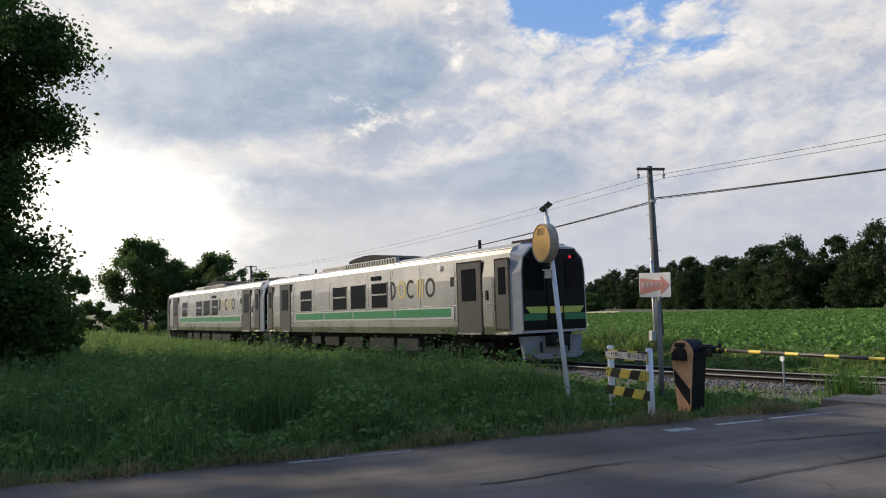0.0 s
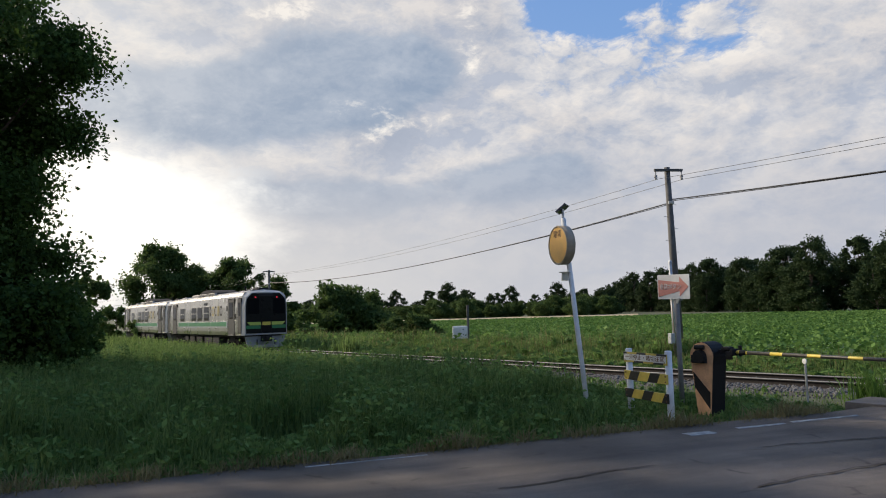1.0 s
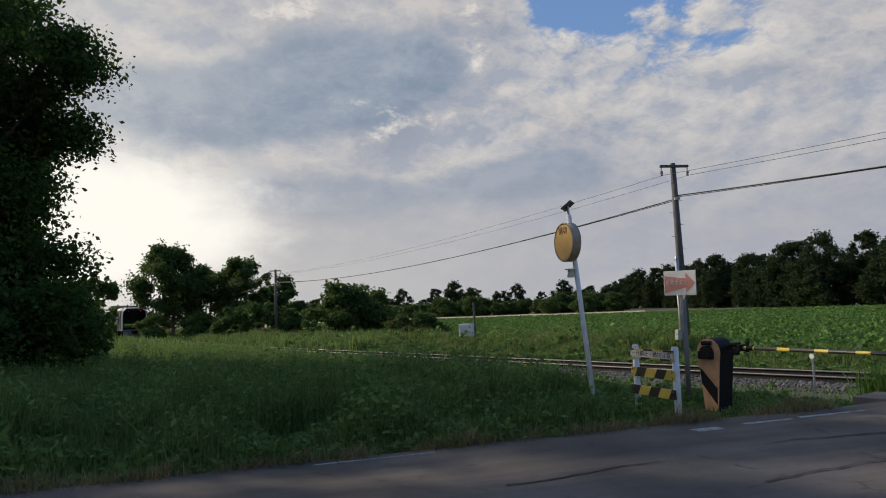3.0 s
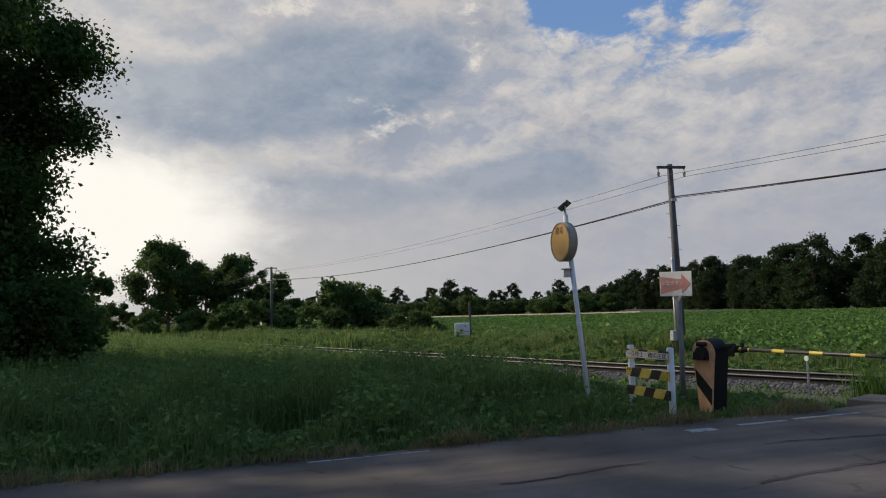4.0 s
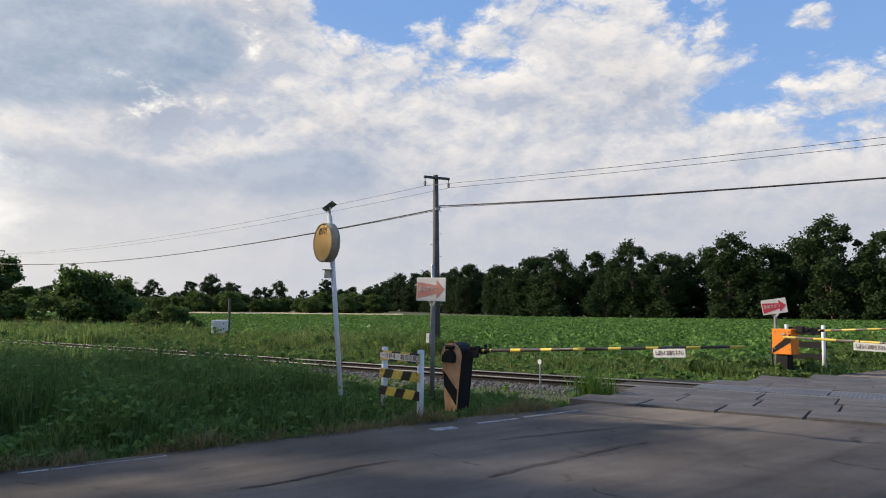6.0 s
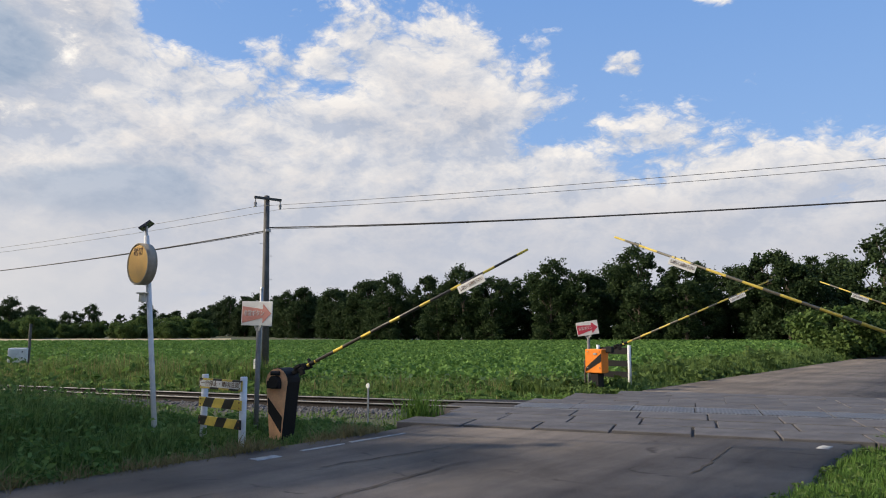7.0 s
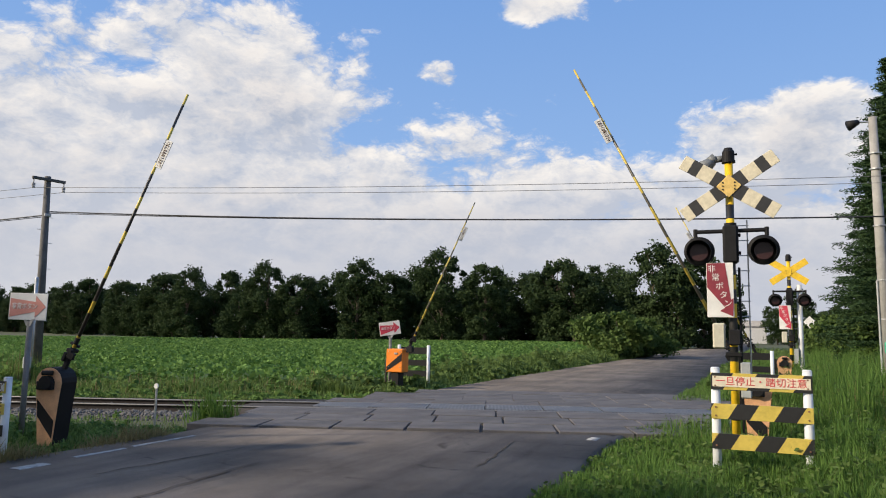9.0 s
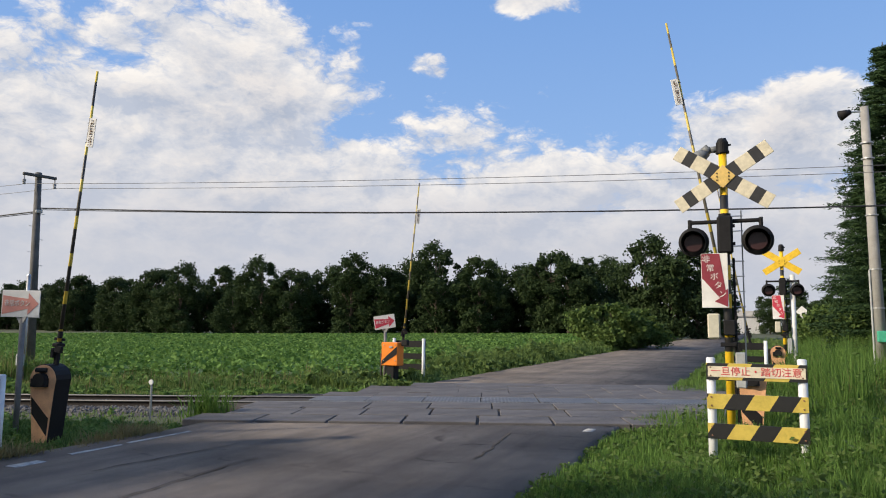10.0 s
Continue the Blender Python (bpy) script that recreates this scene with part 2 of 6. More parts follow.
def studded(name):
    """Steel-faced deck plate with a close grid of raised studs."""
    m = surface(name, (0.15, 0.147, 0.145), 0.5, metal=0.35, vary=0.35, scale=3, bump=0.0, spec=0.5)
    t = m.node_tree
    N, L = t.nodes, t.links
    b = next(n for n in N if n.type == "BSDF_PRINCIPLED")
    base = b.inputs["Base Color"].links[0].from_socket
    co = N.new("ShaderNodeTexCoord")
    sep = N.new("ShaderNodeSeparateXYZ")
    L.new(co.outputs["Object"], sep.inputs[0])
    wx = mth(t, "SINE", mth(t, "MULTIPLY", sep.outputs[0], math.tau / 0.075))
    wy = mth(t, "SINE", mth(t, "MULTIPLY", sep.outputs[1], math.tau / 0.075))
    stud = mth(t, "MULTIPLY", mth(t, "ADD", wx, 1.0), mth(t, "MULTIPLY", mth(t, "ADD", wy, 1.0), 0.25), clamp=True)
    top = ramp(t, stud, [(0.30, (0.55, 0.55, 0.56)), (0.55, (1.35, 1.33, 1.3))])
    L.new(mix(t, 1.0, base, top, "MULTIPLY"), b.inputs["Base Color"])
    bp = node(t, "ShaderNodeBump", Strength=0.7, Distance=0.006)
    L.new(stud, bp.inputs["Height"]), L.new(bp.outputs[0], b.inputs["Normal"])
    return m


M = {
    "asphalt": road_surface("asphalt"),
    "tar": surface("tar", (0.068, 0.060, 0.053), 0.9, spec=0.15, bump=0.3),
    "road_paint": surface("road_paint", (0.33, 0.325, 0.31), 0.85, vary=0.45, scale=14, bump=0.3),
    "panel": surface("panel", (0.098, 0.091, 0.088), 0.72, spec=0.3, vary=0.4, scale=2.0, fine=70, bump=0.35, random_piece=0.09),
    "chequer": studded("chequer"),
    "soil": surface("soil", (0.055, 0.06, 0.028), 0.95, vary=0.4, scale=0.35, fine=8, bump=0.6, second=(0.085, 0.10, 0.04)),
    "field_soil": surface("field_soil", (0.045, 0.08, 0.022), 0.95, vary=0.35, scale=0.25, fine=5, bump=0.6, second=(0.075, 0.15, 0.035)),
    "wheat": surface("wheat", (0.42, 0.34, 0.20), 0.9, vary=0.2, scale=0.1, fine=2),
    "ballast": surface("ballast", (0.07, 0.066, 0.062), 0.9, vary=0.4, scale=3, fine=40, bump=0.8),
    "stone": surface("stone", (0.10, 0.097, 0.094), 0.85, vary=0.35, scale=9, island=0.45),
    "sleeper": surface("sleeper", (0.07, 0.06, 0.052), 0.85, vary=0.3, scale=5, bump=0.4),
    "rail_side": surface("rail_side", (0.030, 0.026, 0.024), 0.85, metal=0.0, spec=0.15, vary=0.3, scale=12),
    "rail_top": surface("rail_top", (0.22, 0.217, 0.213), 0.6, metal=0.7, vary=0.15, scale=8, bump=0.05),
    "grass": leaf("grass", (0.048, 0.092, 0.023), (0.225, 0.315, 0.098), 0.42),
    "grass_lush": leaf("grass_lush", (0.045, 0.10, 0.018), (0.18, 0.30, 0.07), 0.4),
    "weed": leaf("weed", (0.054, 0.115, 0.027), (0.20, 0.31, 0.09), 0.4),
    "straw": leaf("straw", (0.16, 0.14, 0.06), (0.30, 0.25, 0.12), 0.3, 0.7),
    "crop": leaf("crop", (0.04, 0.10, 0.018), (0.17, 0.29, 0.075), 0.3),
    "leaf_near": leaf("leaf_near", (0.026, 0.056, 0.014), (0.085, 0.15, 0.035), 0.35),
    "leaf_far": leaf("leaf_far", (0.018, 0.034, 0.013), (0.052, 0.082, 0.030), 0.2),
    "leaf_bend": leaf("leaf_bend", (0.035, 0.065, 0.02), (0.12, 0.18, 0.055), 0.45),
    "leaf_shrub": leaf("leaf_shrub", (0.05, 0.09, 0.022), (0.13, 0.19, 0.055), 0.3),
    "needle": leaf("needle", (0.02, 0.045, 0.02), (0.055, 0.095, 0.035), 0.15),
    "bark": surface("bark", (0.10, 0.08, 0.06), 0.95, vary=0.4, scale=8, fine=40, bump=0.8),
    "concrete": surface("concrete", (0.27, 0.265, 0.25), 0.85, vary=0.18, scale=3, fine=60, bump=0.2),
    "pole_wood": surface("pole_wood", (0.095, 0.092, 0.088), 0.85, vary=0.3, scale=4, bump=0.3),
    "white_post": surface("white_post", (0.62, 0.64, 0.65), 0.5, vary=0.10, scale=7, bump=0.1),
    "white": surface("white", (0.72, 0.72, 0.70), 0.5, vary=0.12, scale=5, bump=0.08),
    "galv": surface("galv", (0.42, 0.43, 0.44), 0.45, metal=0.7, vary=0.2, scale=9, bump=0.1),
    "dull_post": surface("dull_post", (0.19, 0.185, 0.175), 0.7, vary=0.25, scale=5, bump=0.1, spec=0.25),
    "horn_grey": surface("horn_grey", (0.15, 0.16, 0.165), 0.6, vary=0.25, scale=8, bump=0.1),
    "plate_yellow": surface("plate_yellow", (0.62, 0.43, 0.13), 0.55, vary=0.2, scale=9, bump=0.08),
    "grey_paint": surface("grey_paint", (0.33, 0.35, 0.35), 0.55, vary=0.15, scale=6),
    "beige_box": surface("beige_box", (0.50, 0.48, 0.38), 0.55, vary=0.12, scale=6),
    "black": surface("black", (0.011, 0.011, 0.012), 0.65, vary=0.3, scale=8, bump=0.1, spec=0.22),
    "lens": surface("lens", (0.03, 0.008, 0.008), 0.4, vary=0.1, bump=0.0),
    "cable": surface("cable", (0.02, 0.02, 0.022), 0.6, bump=0.0),
    "steel_wire": surface("steel_wire", (0.12, 0.12, 0.12), 0.5, bump=0.0),
    "insulator": surface("insulator", (0.30, 0.29, 0.28), 0.4, bump=0.0),
    "yellow": surface("yellow", (0.72, 0.47, 0.03), 0.45, vary=0.15, scale=7, bump=0.08),
    "orange_face": surface("orange_face", (0.62, 0.36, 0.09), 0.5, vary=0.12, scale=5, bump=0.05),
    "disc_rim": surface("disc_rim", (0.32, 0.27, 0.20), 0.55, vary=0.2, scale=8),
    "orange": surface("orange", (0.80, 0.22, 0.015), 0.45, vary=0.12, scale=6, bump=0.05),
    "tan": surface("tan", (0.60, 0.33, 0.17), 0.55, vary=0.25, scale=6, bump=0.1),
    "rust_brown": surface("rust_brown", (0.20, 0.10, 0.06), 0.8, vary=0.4, scale=10, bump=0.3),
    "red_faded": surface("red_faded", (0.52, 0.22, 0.18), 0.55, vary=0.12, scale=6),
    "red_sign": surface("red_sign", (0.50, 0.04, 0.07), 0.5, vary=0.15, scale=6),
    "red_dark": surface("red_dark", (0.22, 0.025, 0.04), 0.5, vary=0.15, scale=6),
    "red_text": surface("red_text", (0.55, 0.05, 0.06), 0.5, vary=0.1),
    "brown_text": surface("brown_text", (0.16, 0.09, 0.05), 0.6, vary=0.1),
    "sign_white": surface("sign_white", (0.66, 0.66, 0.63), 0.5, vary=0.1, scale=6),
    "board_yellow": surface("board_yellow", (0.66, 0.60, 0.46), 0.5, vary=0.12, scale=6),
    "solar": surface("solar", (0.02, 0.025, 0.05), 0.2, vary=0.1),
    "green_box": surface("green_box", (0.05, 0.35, 0.22), 0.5),
    "steel_body": surface("steel_body", (0.43, 0.415, 0.39), 0.28, metal=1.0, vary=0.05, scale=0.8, fine=8, bump=0.01),
    "steel_plain": surface("steel_plain", (0.24, 0.235, 0.23), 0.45, metal=0.8, vary=0.12, scale=3, bump=0.03),
    "door_grey": surface("door_grey", (0.045, 0.044, 0.043), 0.5, vary=0.15, scale=3, bump=0.03, spec=0.3),
    "roof_grey": surface("roof_grey", (0.30, 0.288, 0.27), 0.6, vary=0.15, scale=2),
    "train_front": surface("train_front", (0.34, 0.35, 0.355), 0.4, vary=0.1, scale=3),
    "train_green": surface("train_green", (0.02, 0.17, 0.065), 0.35, vary=0.08, bump=0.0),
    "train_lime": surface("train_lime", (0.42, 0.50, 0.09), 0.35, vary=0.06, bump=0.0),
    "train_yellow": surface("train_yellow", (0.62, 0.50, 0.08), 0.35, vary=0.06, bump=0.0),
    "train_black": surface("train_black", (0.008, 0.009, 0.010), 0.3, vary=0.1, bump=0.0, spec=0.1),
    "train_under": surface("train_under", (0.026, 0.025, 0.024), 0.85, spec=0.1, vary=0.35, scale=4, bump=0.2),
    "skirt_grey": surface("skirt_grey", (0.20, 0.21, 0.22), 0.5, vary=0.2, scale=3, bump=0.05),
    "train_box": surface("train_box", (0.028, 0.029, 0.031), 0.8, spec=0.1, vary=0.2, scale=4),
    "gold_mark": surface("gold_mark", (0.50, 0.40, 0.16), 0.45, vary=0.05, bump=0.0),
    "bus_grey": surface("bus_grey", (0.45, 0.46, 0.48), 0.4),
}
M["hazard"] = stripes("hazard", (0.60, 0.46, 0.09), (0.02, 0.02, 0.02), (1.0, 0, -0.62), 0.50, 0.02, 0.52)
M["post_bands"] = stripes("post_bands", (0.78, 0.50, 0.02), (0.02, 0.02, 0.02), (0, 0, 1), 0.41, 0.175, 0.5)
M["arm_bands"] = stripes("arm_bands", (0.72, 0.55, 0.08), (0.045, 0.04, 0.035), (1, 0, 0), 0.56, 0.1, 0.34)
# black bands greyed: the sunlit look of these arms is put into the paint
M["arm_sunlit"] = stripes("arm_sunlit", (0.55, 0.42, 0.07), (0.11, 0.10, 0.075), (1, 0, 0), 0.56, 0.1, 0.55)
M["buck_bands"] = stripes("buck_bands", (0.68, 0.62, 0.46), (0.03, 0.03, 0.03), (1, 0, 0), 0.36, 0.108, 0.6)


def glass(name, tint, rough=0.03):
    m = bpy.data.materials.new(name)
    t, N, L = nodes_of(m)
    out, b = N.new("ShaderNodeOutputMaterial"), N.new("ShaderNodeBsdfPrincipled")
    b.inputs["Base Color"].default_value = (*tint, 1)
    b.inputs["Roughness"].default_value = rough
    b.inputs["IOR"].default_value = 1.5
    b.inputs["Specular IOR Level"].default_value = 0.04
    L.new(b.outputs[0], out.inputs[0])
    return m


def glowing(name, color, strength):
    m = bpy.data.materials.new(name)
    t, N, L = nodes_of(m)
    out, b = N.new("ShaderNodeOutputMaterial"), N.new("ShaderNodeBsdfPrincipled")
    b.inputs["Base Color"].default_value = (*color, 1)
    b.inputs["Emission Color"].default_value = (*color, 1)
    b.inputs["Emission Strength"].default_value = strength
    L.new(b.outputs[0], out.inputs[0])
    return m


M["train_glass"] = glass("train_glass", (0.007, 0.008, 0.009))
M["tail_red"] = glowing("tail_red", (0.8, 0.02, 0.04), 0.8)


# ---------------------------------------------------------------- building helpers
def part(name, bm, material, parent=None, label="", smooth=False):
    """Links a bmesh as one mesh object, under a thing or a part."""
    me = bpy.data.meshes.new(name)
    bm.normal_update()
    bm.to_mesh(me)
    bm.free()
    me.materials.append(material)
    if smooth:
        for p in me.polygons:
            p.use_smooth = True
    ob = new(name, me)
    ob.parent = parent
    if label:
        ob["label"] = label
    return ob


def thing(name, m, label, category, group="", kind=""):
    ob = new(name)
    ob.empty_display_size = 0.2
    ob.matrix_world = m
    return tagged(ob, label, category, group, kind)


def box(bm, sx, sy, sz, m=Matrix(), bevel=0.0):
    """A box of that size whose centre is at m."""
    r = bmesh.ops.create_cube(bm, size=1.0, matrix=m @ Matrix.Diagonal((sx, sy, sz, 1)))
    if bevel:
        edges = list({e for v in r["verts"] for e in v.link_edges})
        bmesh.ops.bevel(bm, geom=edges, offset=bevel, segments=1, affect="EDGES", profile=0.5)
    return bm


def at(x, y, z, rx=0, ry=0, rz=0):
    return pose(x, y, z, rx, ry, rz)


def tube(bm, a, b, r1, r2=None, seg=12):
    """A round bar from a to b."""
    a, b = Vector(a), Vector(b)
    d = b - a
    m = Matrix.Translation((a + b) / 2) @ d.to_track_quat("Z", "Y").to_matrix().to_4x4()
    bmesh.ops.create_cone(bm, cap_ends=True, segments=seg, radius1=r1, radius2=r1 if r2 is None else r2, depth=d.length, matrix=m)
    return bm


def B():
    return bmesh.new()


def prism(bm, outline, depth, m=Matrix()):
    """A flat outline in x and z, given thickness along y (from 0 to depth)."""
    front = [bm.verts.new(m @ Vector((x, 0, z))) for x, z in outline]
    back = [bm.verts.new(m @ Vector((x, depth, z))) for x, z in outline]
    n = len(outline)
    bm.faces.new(front), bm.faces.new(back[::-1])
    for i in range(n):
        bm.faces.new((front[i], back[i], back[(i + 1) % n], front[(i + 1) % n]))
    bmesh.ops.recalc_face_normals(bm, faces=bm.faces)
    return bm


def mesh_of(name, verts, faces, material, smooth=False):
    """A mesh from numpy arrays: verts n x 3, faces k x 3 or k x 4."""
    verts, faces = np.asarray(verts, np.float32), np.asarray(faces, np.int32)
    me = bpy.data.meshes.new(name)
    me.vertices.add(len(verts))
    me.vertices.foreach_set("co", verts.ravel())
    k = faces.shape[1]
    me.loops.add(faces.size)
    me.loops.foreach_set("vertex_index", faces.ravel())
    me.polygons.add(len(faces))
    me.polygons.foreach_set("loop_start", np.arange(0, faces.size, k, dtype=np.int32))
    if smooth:
        me.polygons.foreach_set("use_smooth", np.ones(len(faces), bool))
    me.update(calc_edges=True)
    me.materials.append(material)
    return me


def lettering(name, words, height, material, parent, m, width=0.0, label=""):
    """Raised letters in the built-in font, as a mesh."""
    cu = bpy.data.curves.new(name, "FONT")
    cu.body, cu.size, cu.align_x, cu.align_y, cu.extrude = words, height, "CENTER", "CENTER", 0.002
    tmp = bpy.data.objects.new(name, cu)
    scene.collection.objects.link(tmp)
    me = bpy.data.meshes.new_from_object(tmp.evaluated_get(bpy.context.evaluated_depsgraph_get()))
    bpy.data.objects.remove(tmp)
    co = np.empty(len(me.vertices) * 3, np.float32)
    me.vertices.foreach_get("co", co)
    co = co.reshape(-1, 3)
    if width and len(co):
        co[:, 0] *= width / max(1e-6, float(np.ptp(co[:, 0])))
    me.vertices.foreach_set("co", co.ravel())
    me.materials.clear()
    me.materials.append(material)
    ob = new(name, me)
    ob.parent, ob.matrix_local = parent, m
    if label:
        ob["label"] = label
    return ob


# ---------------------------------------------------------------- the lie of the land
ROAD_AZ = 19.45
U = Vector((math.cos(radians(ROAD_AZ)), math.sin(radians(ROAD_AZ)), 0))     # along the road
W = Vector((-U.y, U.x, 0))                                                 # across it
ROAD_NEAR, ROAD_FAR = 1.95, 8.3                                            # the road's edges, across
TRACK_DIR = Vector((-0.5476, 0.8367, 0))


def drop(x, y):
    """The railway falls gently away from the crossing."""
    s = (x - 9.5) * TRACK_DIR.x + (y - 12.6) * TRACK_DIR.y
    return -0.0105 * np.clip(s + 3.0, 0, 47)


def track_points():
    """The centre line of the railway, every half metre: from beyond the crossing to the far bend."""
    knots = [(75, -63), (60, -45.4), (40, -22.2), (25, -5.0), (16, 5.4), (11.5, 10.7), (8.2, 14.9), (5.8, 18.2), (3.5, 21.7)]
    p = Vector((3.5, 21.7, 0))
    head = math.atan2(TRACK_DIR.y, TRACK_DIR.x)
    for i in range(60):
        if i > 13:
            head += radians(1.1)
        p = p + Vector((math.cos(head), math.sin(head), 0)) * 6.0
        knots.append((p.x, p.y))
    k = np.array(knots, float)
    out = []
    for i in range(1, len(k) - 2):
        p0, p1, p2, p3 = k[i - 1], k[i], k[i + 1], k[i + 2]
        n = max(2, int(np.linalg.norm(p2 - p1) / 0.5))
        for j in range(n):
            f = j / n
            out.append(0.5 * (2 * p1 + (p2 - p0) * f + (2 * p0 - 5 * p1 + 4 * p2 - p3) * f * f + (3 * p1 - p0 - 3 * p2 + p3) * f ** 3))
    out = np.array(out)
    for _ in range(40):
        out[1:-1] = 0.25 * out[:-2] + 0.5 * out[1:-1] + 0.25 * out[2:]
    s = np.concatenate([[0], np.cumsum(np.linalg.norm(np.diff(out, axis=0), axis=1))])
    return out, s


TRACK, TRACK_S = track_points()
RAIL_Z = 0.03


def on_track(s, side=0.0, z=0.0):
    """The place s metres along the railway, side metres to the side that faces the field, z above the rails; and its heading."""
    x, y = np.interp(s, TRACK_S, TRACK[:, 0]), np.interp(s, TRACK_S, TRACK[:, 1])
    x2, y2 = np.interp(s + 0.4, TRACK_S, TRACK[:, 0]), np.interp(s + 0.4, TRACK_S, TRACK[:, 1])
    h = math.atan2(y2 - y, x2 - x)
    zz = RAIL_Z + float(drop(x, y)) + z
    return Vector((x + math.sin(h) * side, y - math.cos(h) * side, zz)), h


def nearest_s(x, y):
    return float(TRACK_S[np.argmin((TRACK[:, 0] - x) ** 2 + (TRACK[:, 1] - y) ** 2)])


def track_gap(x, y):
    """How far places lie from the railway's centre line: below zero on the camera's side."""
    x, y = np.asarray(x, float), np.asarray(y, float)
    sub = TRACK[::4]
    out = np.empty(x.shape)
    for i in range(0, x.size, 20000):
        dx, dy = x.ravel()[i:i + 20000, None] - sub[None, :, 0], y.ravel()[i:i + 20000, None] - sub[None, :, 1]
        j = np.argmin(dx * dx + dy * dy, axis=1)
        j1 = np.minimum(j + 1, len(sub) - 1)
        j0 = np.maximum(j1 - 1, 0)
        tx, ty = sub[j1, 0] - sub[j0, 0], sub[j1, 1] - sub[j0, 1]
        ln = np.hypot(tx, ty)
        r = np.arange(len(j))
        out.ravel()[i:i + 20000] = (dx[r, j] * ty - dy[r, j] * tx) / ln
    return out


def across(x, y):
    return np.asarray(x) * W.x + np.asarray(y) * W.y


def along(x, y):
    return np.asarray(x) * U.x + np.asarray(y) * U.y


# ---------------------------------------------------------------- ground, road, field
def make_ground():
    n = 150
    k = np.sinh(np.linspace(-7.2, 7.2, n)) / math.sinh(7.2) * 2600
    gx, gy = np.meshgrid(k + 2, k + 18, indexing="ij")
    z = drop(gx, gy) - 0.10
    gap = np.clip(1 - np.abs(track_gap(gx, gy)) / 6, 0, 1)
    z = z - 0.10 * gap
    v = np.stack([gx, gy, z], -1).reshape(-1, 3)
    i = np.arange(n * n).reshape(n, n)
    f = np.stack([i[:-1, :-1], i[1:, :-1], i[1:, 1:], i[:-1, 1:]], -1).reshape(-1, 4)
    tagged(new("ground", mesh_of("ground", v, f, M["soil"], True)), "earth overgrown with grass and weeds", "ground", kind="structure")


def strip(name, a0, a1, c0, c1, z, material, step=2.0, ragged=0.0):
    """A thin slab along the road from a0 to a1, across it from c0 to c1."""
    n = max(2, int((a1 - a0) / step))
    rnd = random.Random(name)
    v, f = [], []
    for i in range(n + 1):
        a = a0 + (a1 - a0) * i / n
        l, h = c0 + rnd.uniform(-ragged, ragged), c1 + rnd.uniform(-ragged, ragged)
        for c, dz in ((l - 0.06, -0.12), (l, 0.0), (h, 0.0), (h + 0.06, -0.12)):
            p = U * a + W * c
            v.append((p.x, p.y, float(drop(p.x, p.y)) + z + dz))
        if i:
            b = 4 * i
            for j in range(3):
                f.append((b - 4 + j, b + j, b + j + 1, b - 3 + j))
    return new(name, mesh_of(name, v, f, material))


def make_road():
    tagged(strip("road", -70, 420, ROAD_NEAR, ROAD_FAR, 0.0, M["asphalt"], 0.7, 0.07), "worn grey asphalt road with patched cracks", "road", kind="structure")
    pull_in = strip("roadside_apron", -12, 3.0, -4.5, ROAD_NEAR - 0.08, -0.004, M["asphalt"], 0.7, 0.05)
    tagged(pull_in, "grey asphalt apron beside the road", "road", kind="structure")
    for a0, a1, c, w in ((5.9, 6.3, 7.70, 0.16), (6.75, 7.55, 7.78, 0.055), (7.7, 8.9, 7.82, 0.05), (1.2, 2.6, 8.06, 0.014), (11.3, 11.65, 2.25, 0.13)):
        m = strip("road_marking", a0, a1, c - w / 2, c + w / 2, 0.005, M["road_paint"], 0.25, 0.012)
        tagged(m, "worn white painted edge line", "road marking", kind="structure")
    rnd = random.Random(5)
    for a0, c0, ln, turn in ((4.6, 5.2, 2.8, 0.10), (6.0, 6.6, 2.2, -0.06), (8.4, 3.0, 2.2, 0.12), (2.6, 6.2, 1.8, 0.08)):
        v, f, a, c = [], [], a0, c0
        for i in range(26):
            c += turn * ln / 25 + rnd.uniform(-0.025, 0.025)
            a += ln / 25
            w = rnd.uniform(0.006, 0.02)
            for s in (-w, w):
                p = U * a + W * (c + s)
                v.append((p.x, p.y, 0.004 + float(drop(p.x, p.y))))
            if i:
                f.append((2 * i - 2, 2 * i, 2 * i + 1, 2 * i - 1))
        tagged(new("crack_seal", mesh_of("crack_seal", v, f, M["tar"])), "dark tar seal along a crack", "road crack", kind="structure")


def make_field():
    """The broad crop field behind the railway: soil sheet and rows of leafy plants."""
    n = 60
    ss = np.linspace(nearest_s(20, 0), nearest_s(-45, 95), n)
    near, far = [], []
    for s in ss:
        p, h = on_track(s, 5.0)
        near.append((p.x, p.y))
        q, _ = on_track(s, 150)
        far.append((q.x, q.y))
    v, f = [], []
    m = 16
    for i in range(n):
        for j in range(m):
            g = (j / (m - 1)) ** 2
            x, y = near[i][0] * (1 - g) + far[i][0] * g, near[i][1] * (1 - g) + far[i][1] * g
            v.append((x, y, float(drop(x, y)) - 0.06))
            if i and j:
                f.append(((i - 1) * m + j - 1, (i - 1) * m + j, i * m + j, i * m + j - 1))
    tagged(new("field", mesh_of("field", v, f, M["field_soil"], True)), "broad green crop field", "field", kind="structure")


def make_pale_field():
    v, f = [], []
    for i in range(25):
        bear = -16 + 31 * i / 24
        for r in (118 - 8 * math.sin(i * 0.7), 195):
            x, y = r * math.sin(radians(bear)), r * math.cos(radians(bear))
            v.append((x, y, float(drop(x, y)) - 0.02))
        if i:
            f.append((2 * i - 2, 2 * i - 1, 2 * i + 1, 2 * i))
    tagged(new("ripe_field", mesh_of("ripe_field", v, f, M["wheat"])), "pale ripe grain field in the distance", "field", kind="structure")


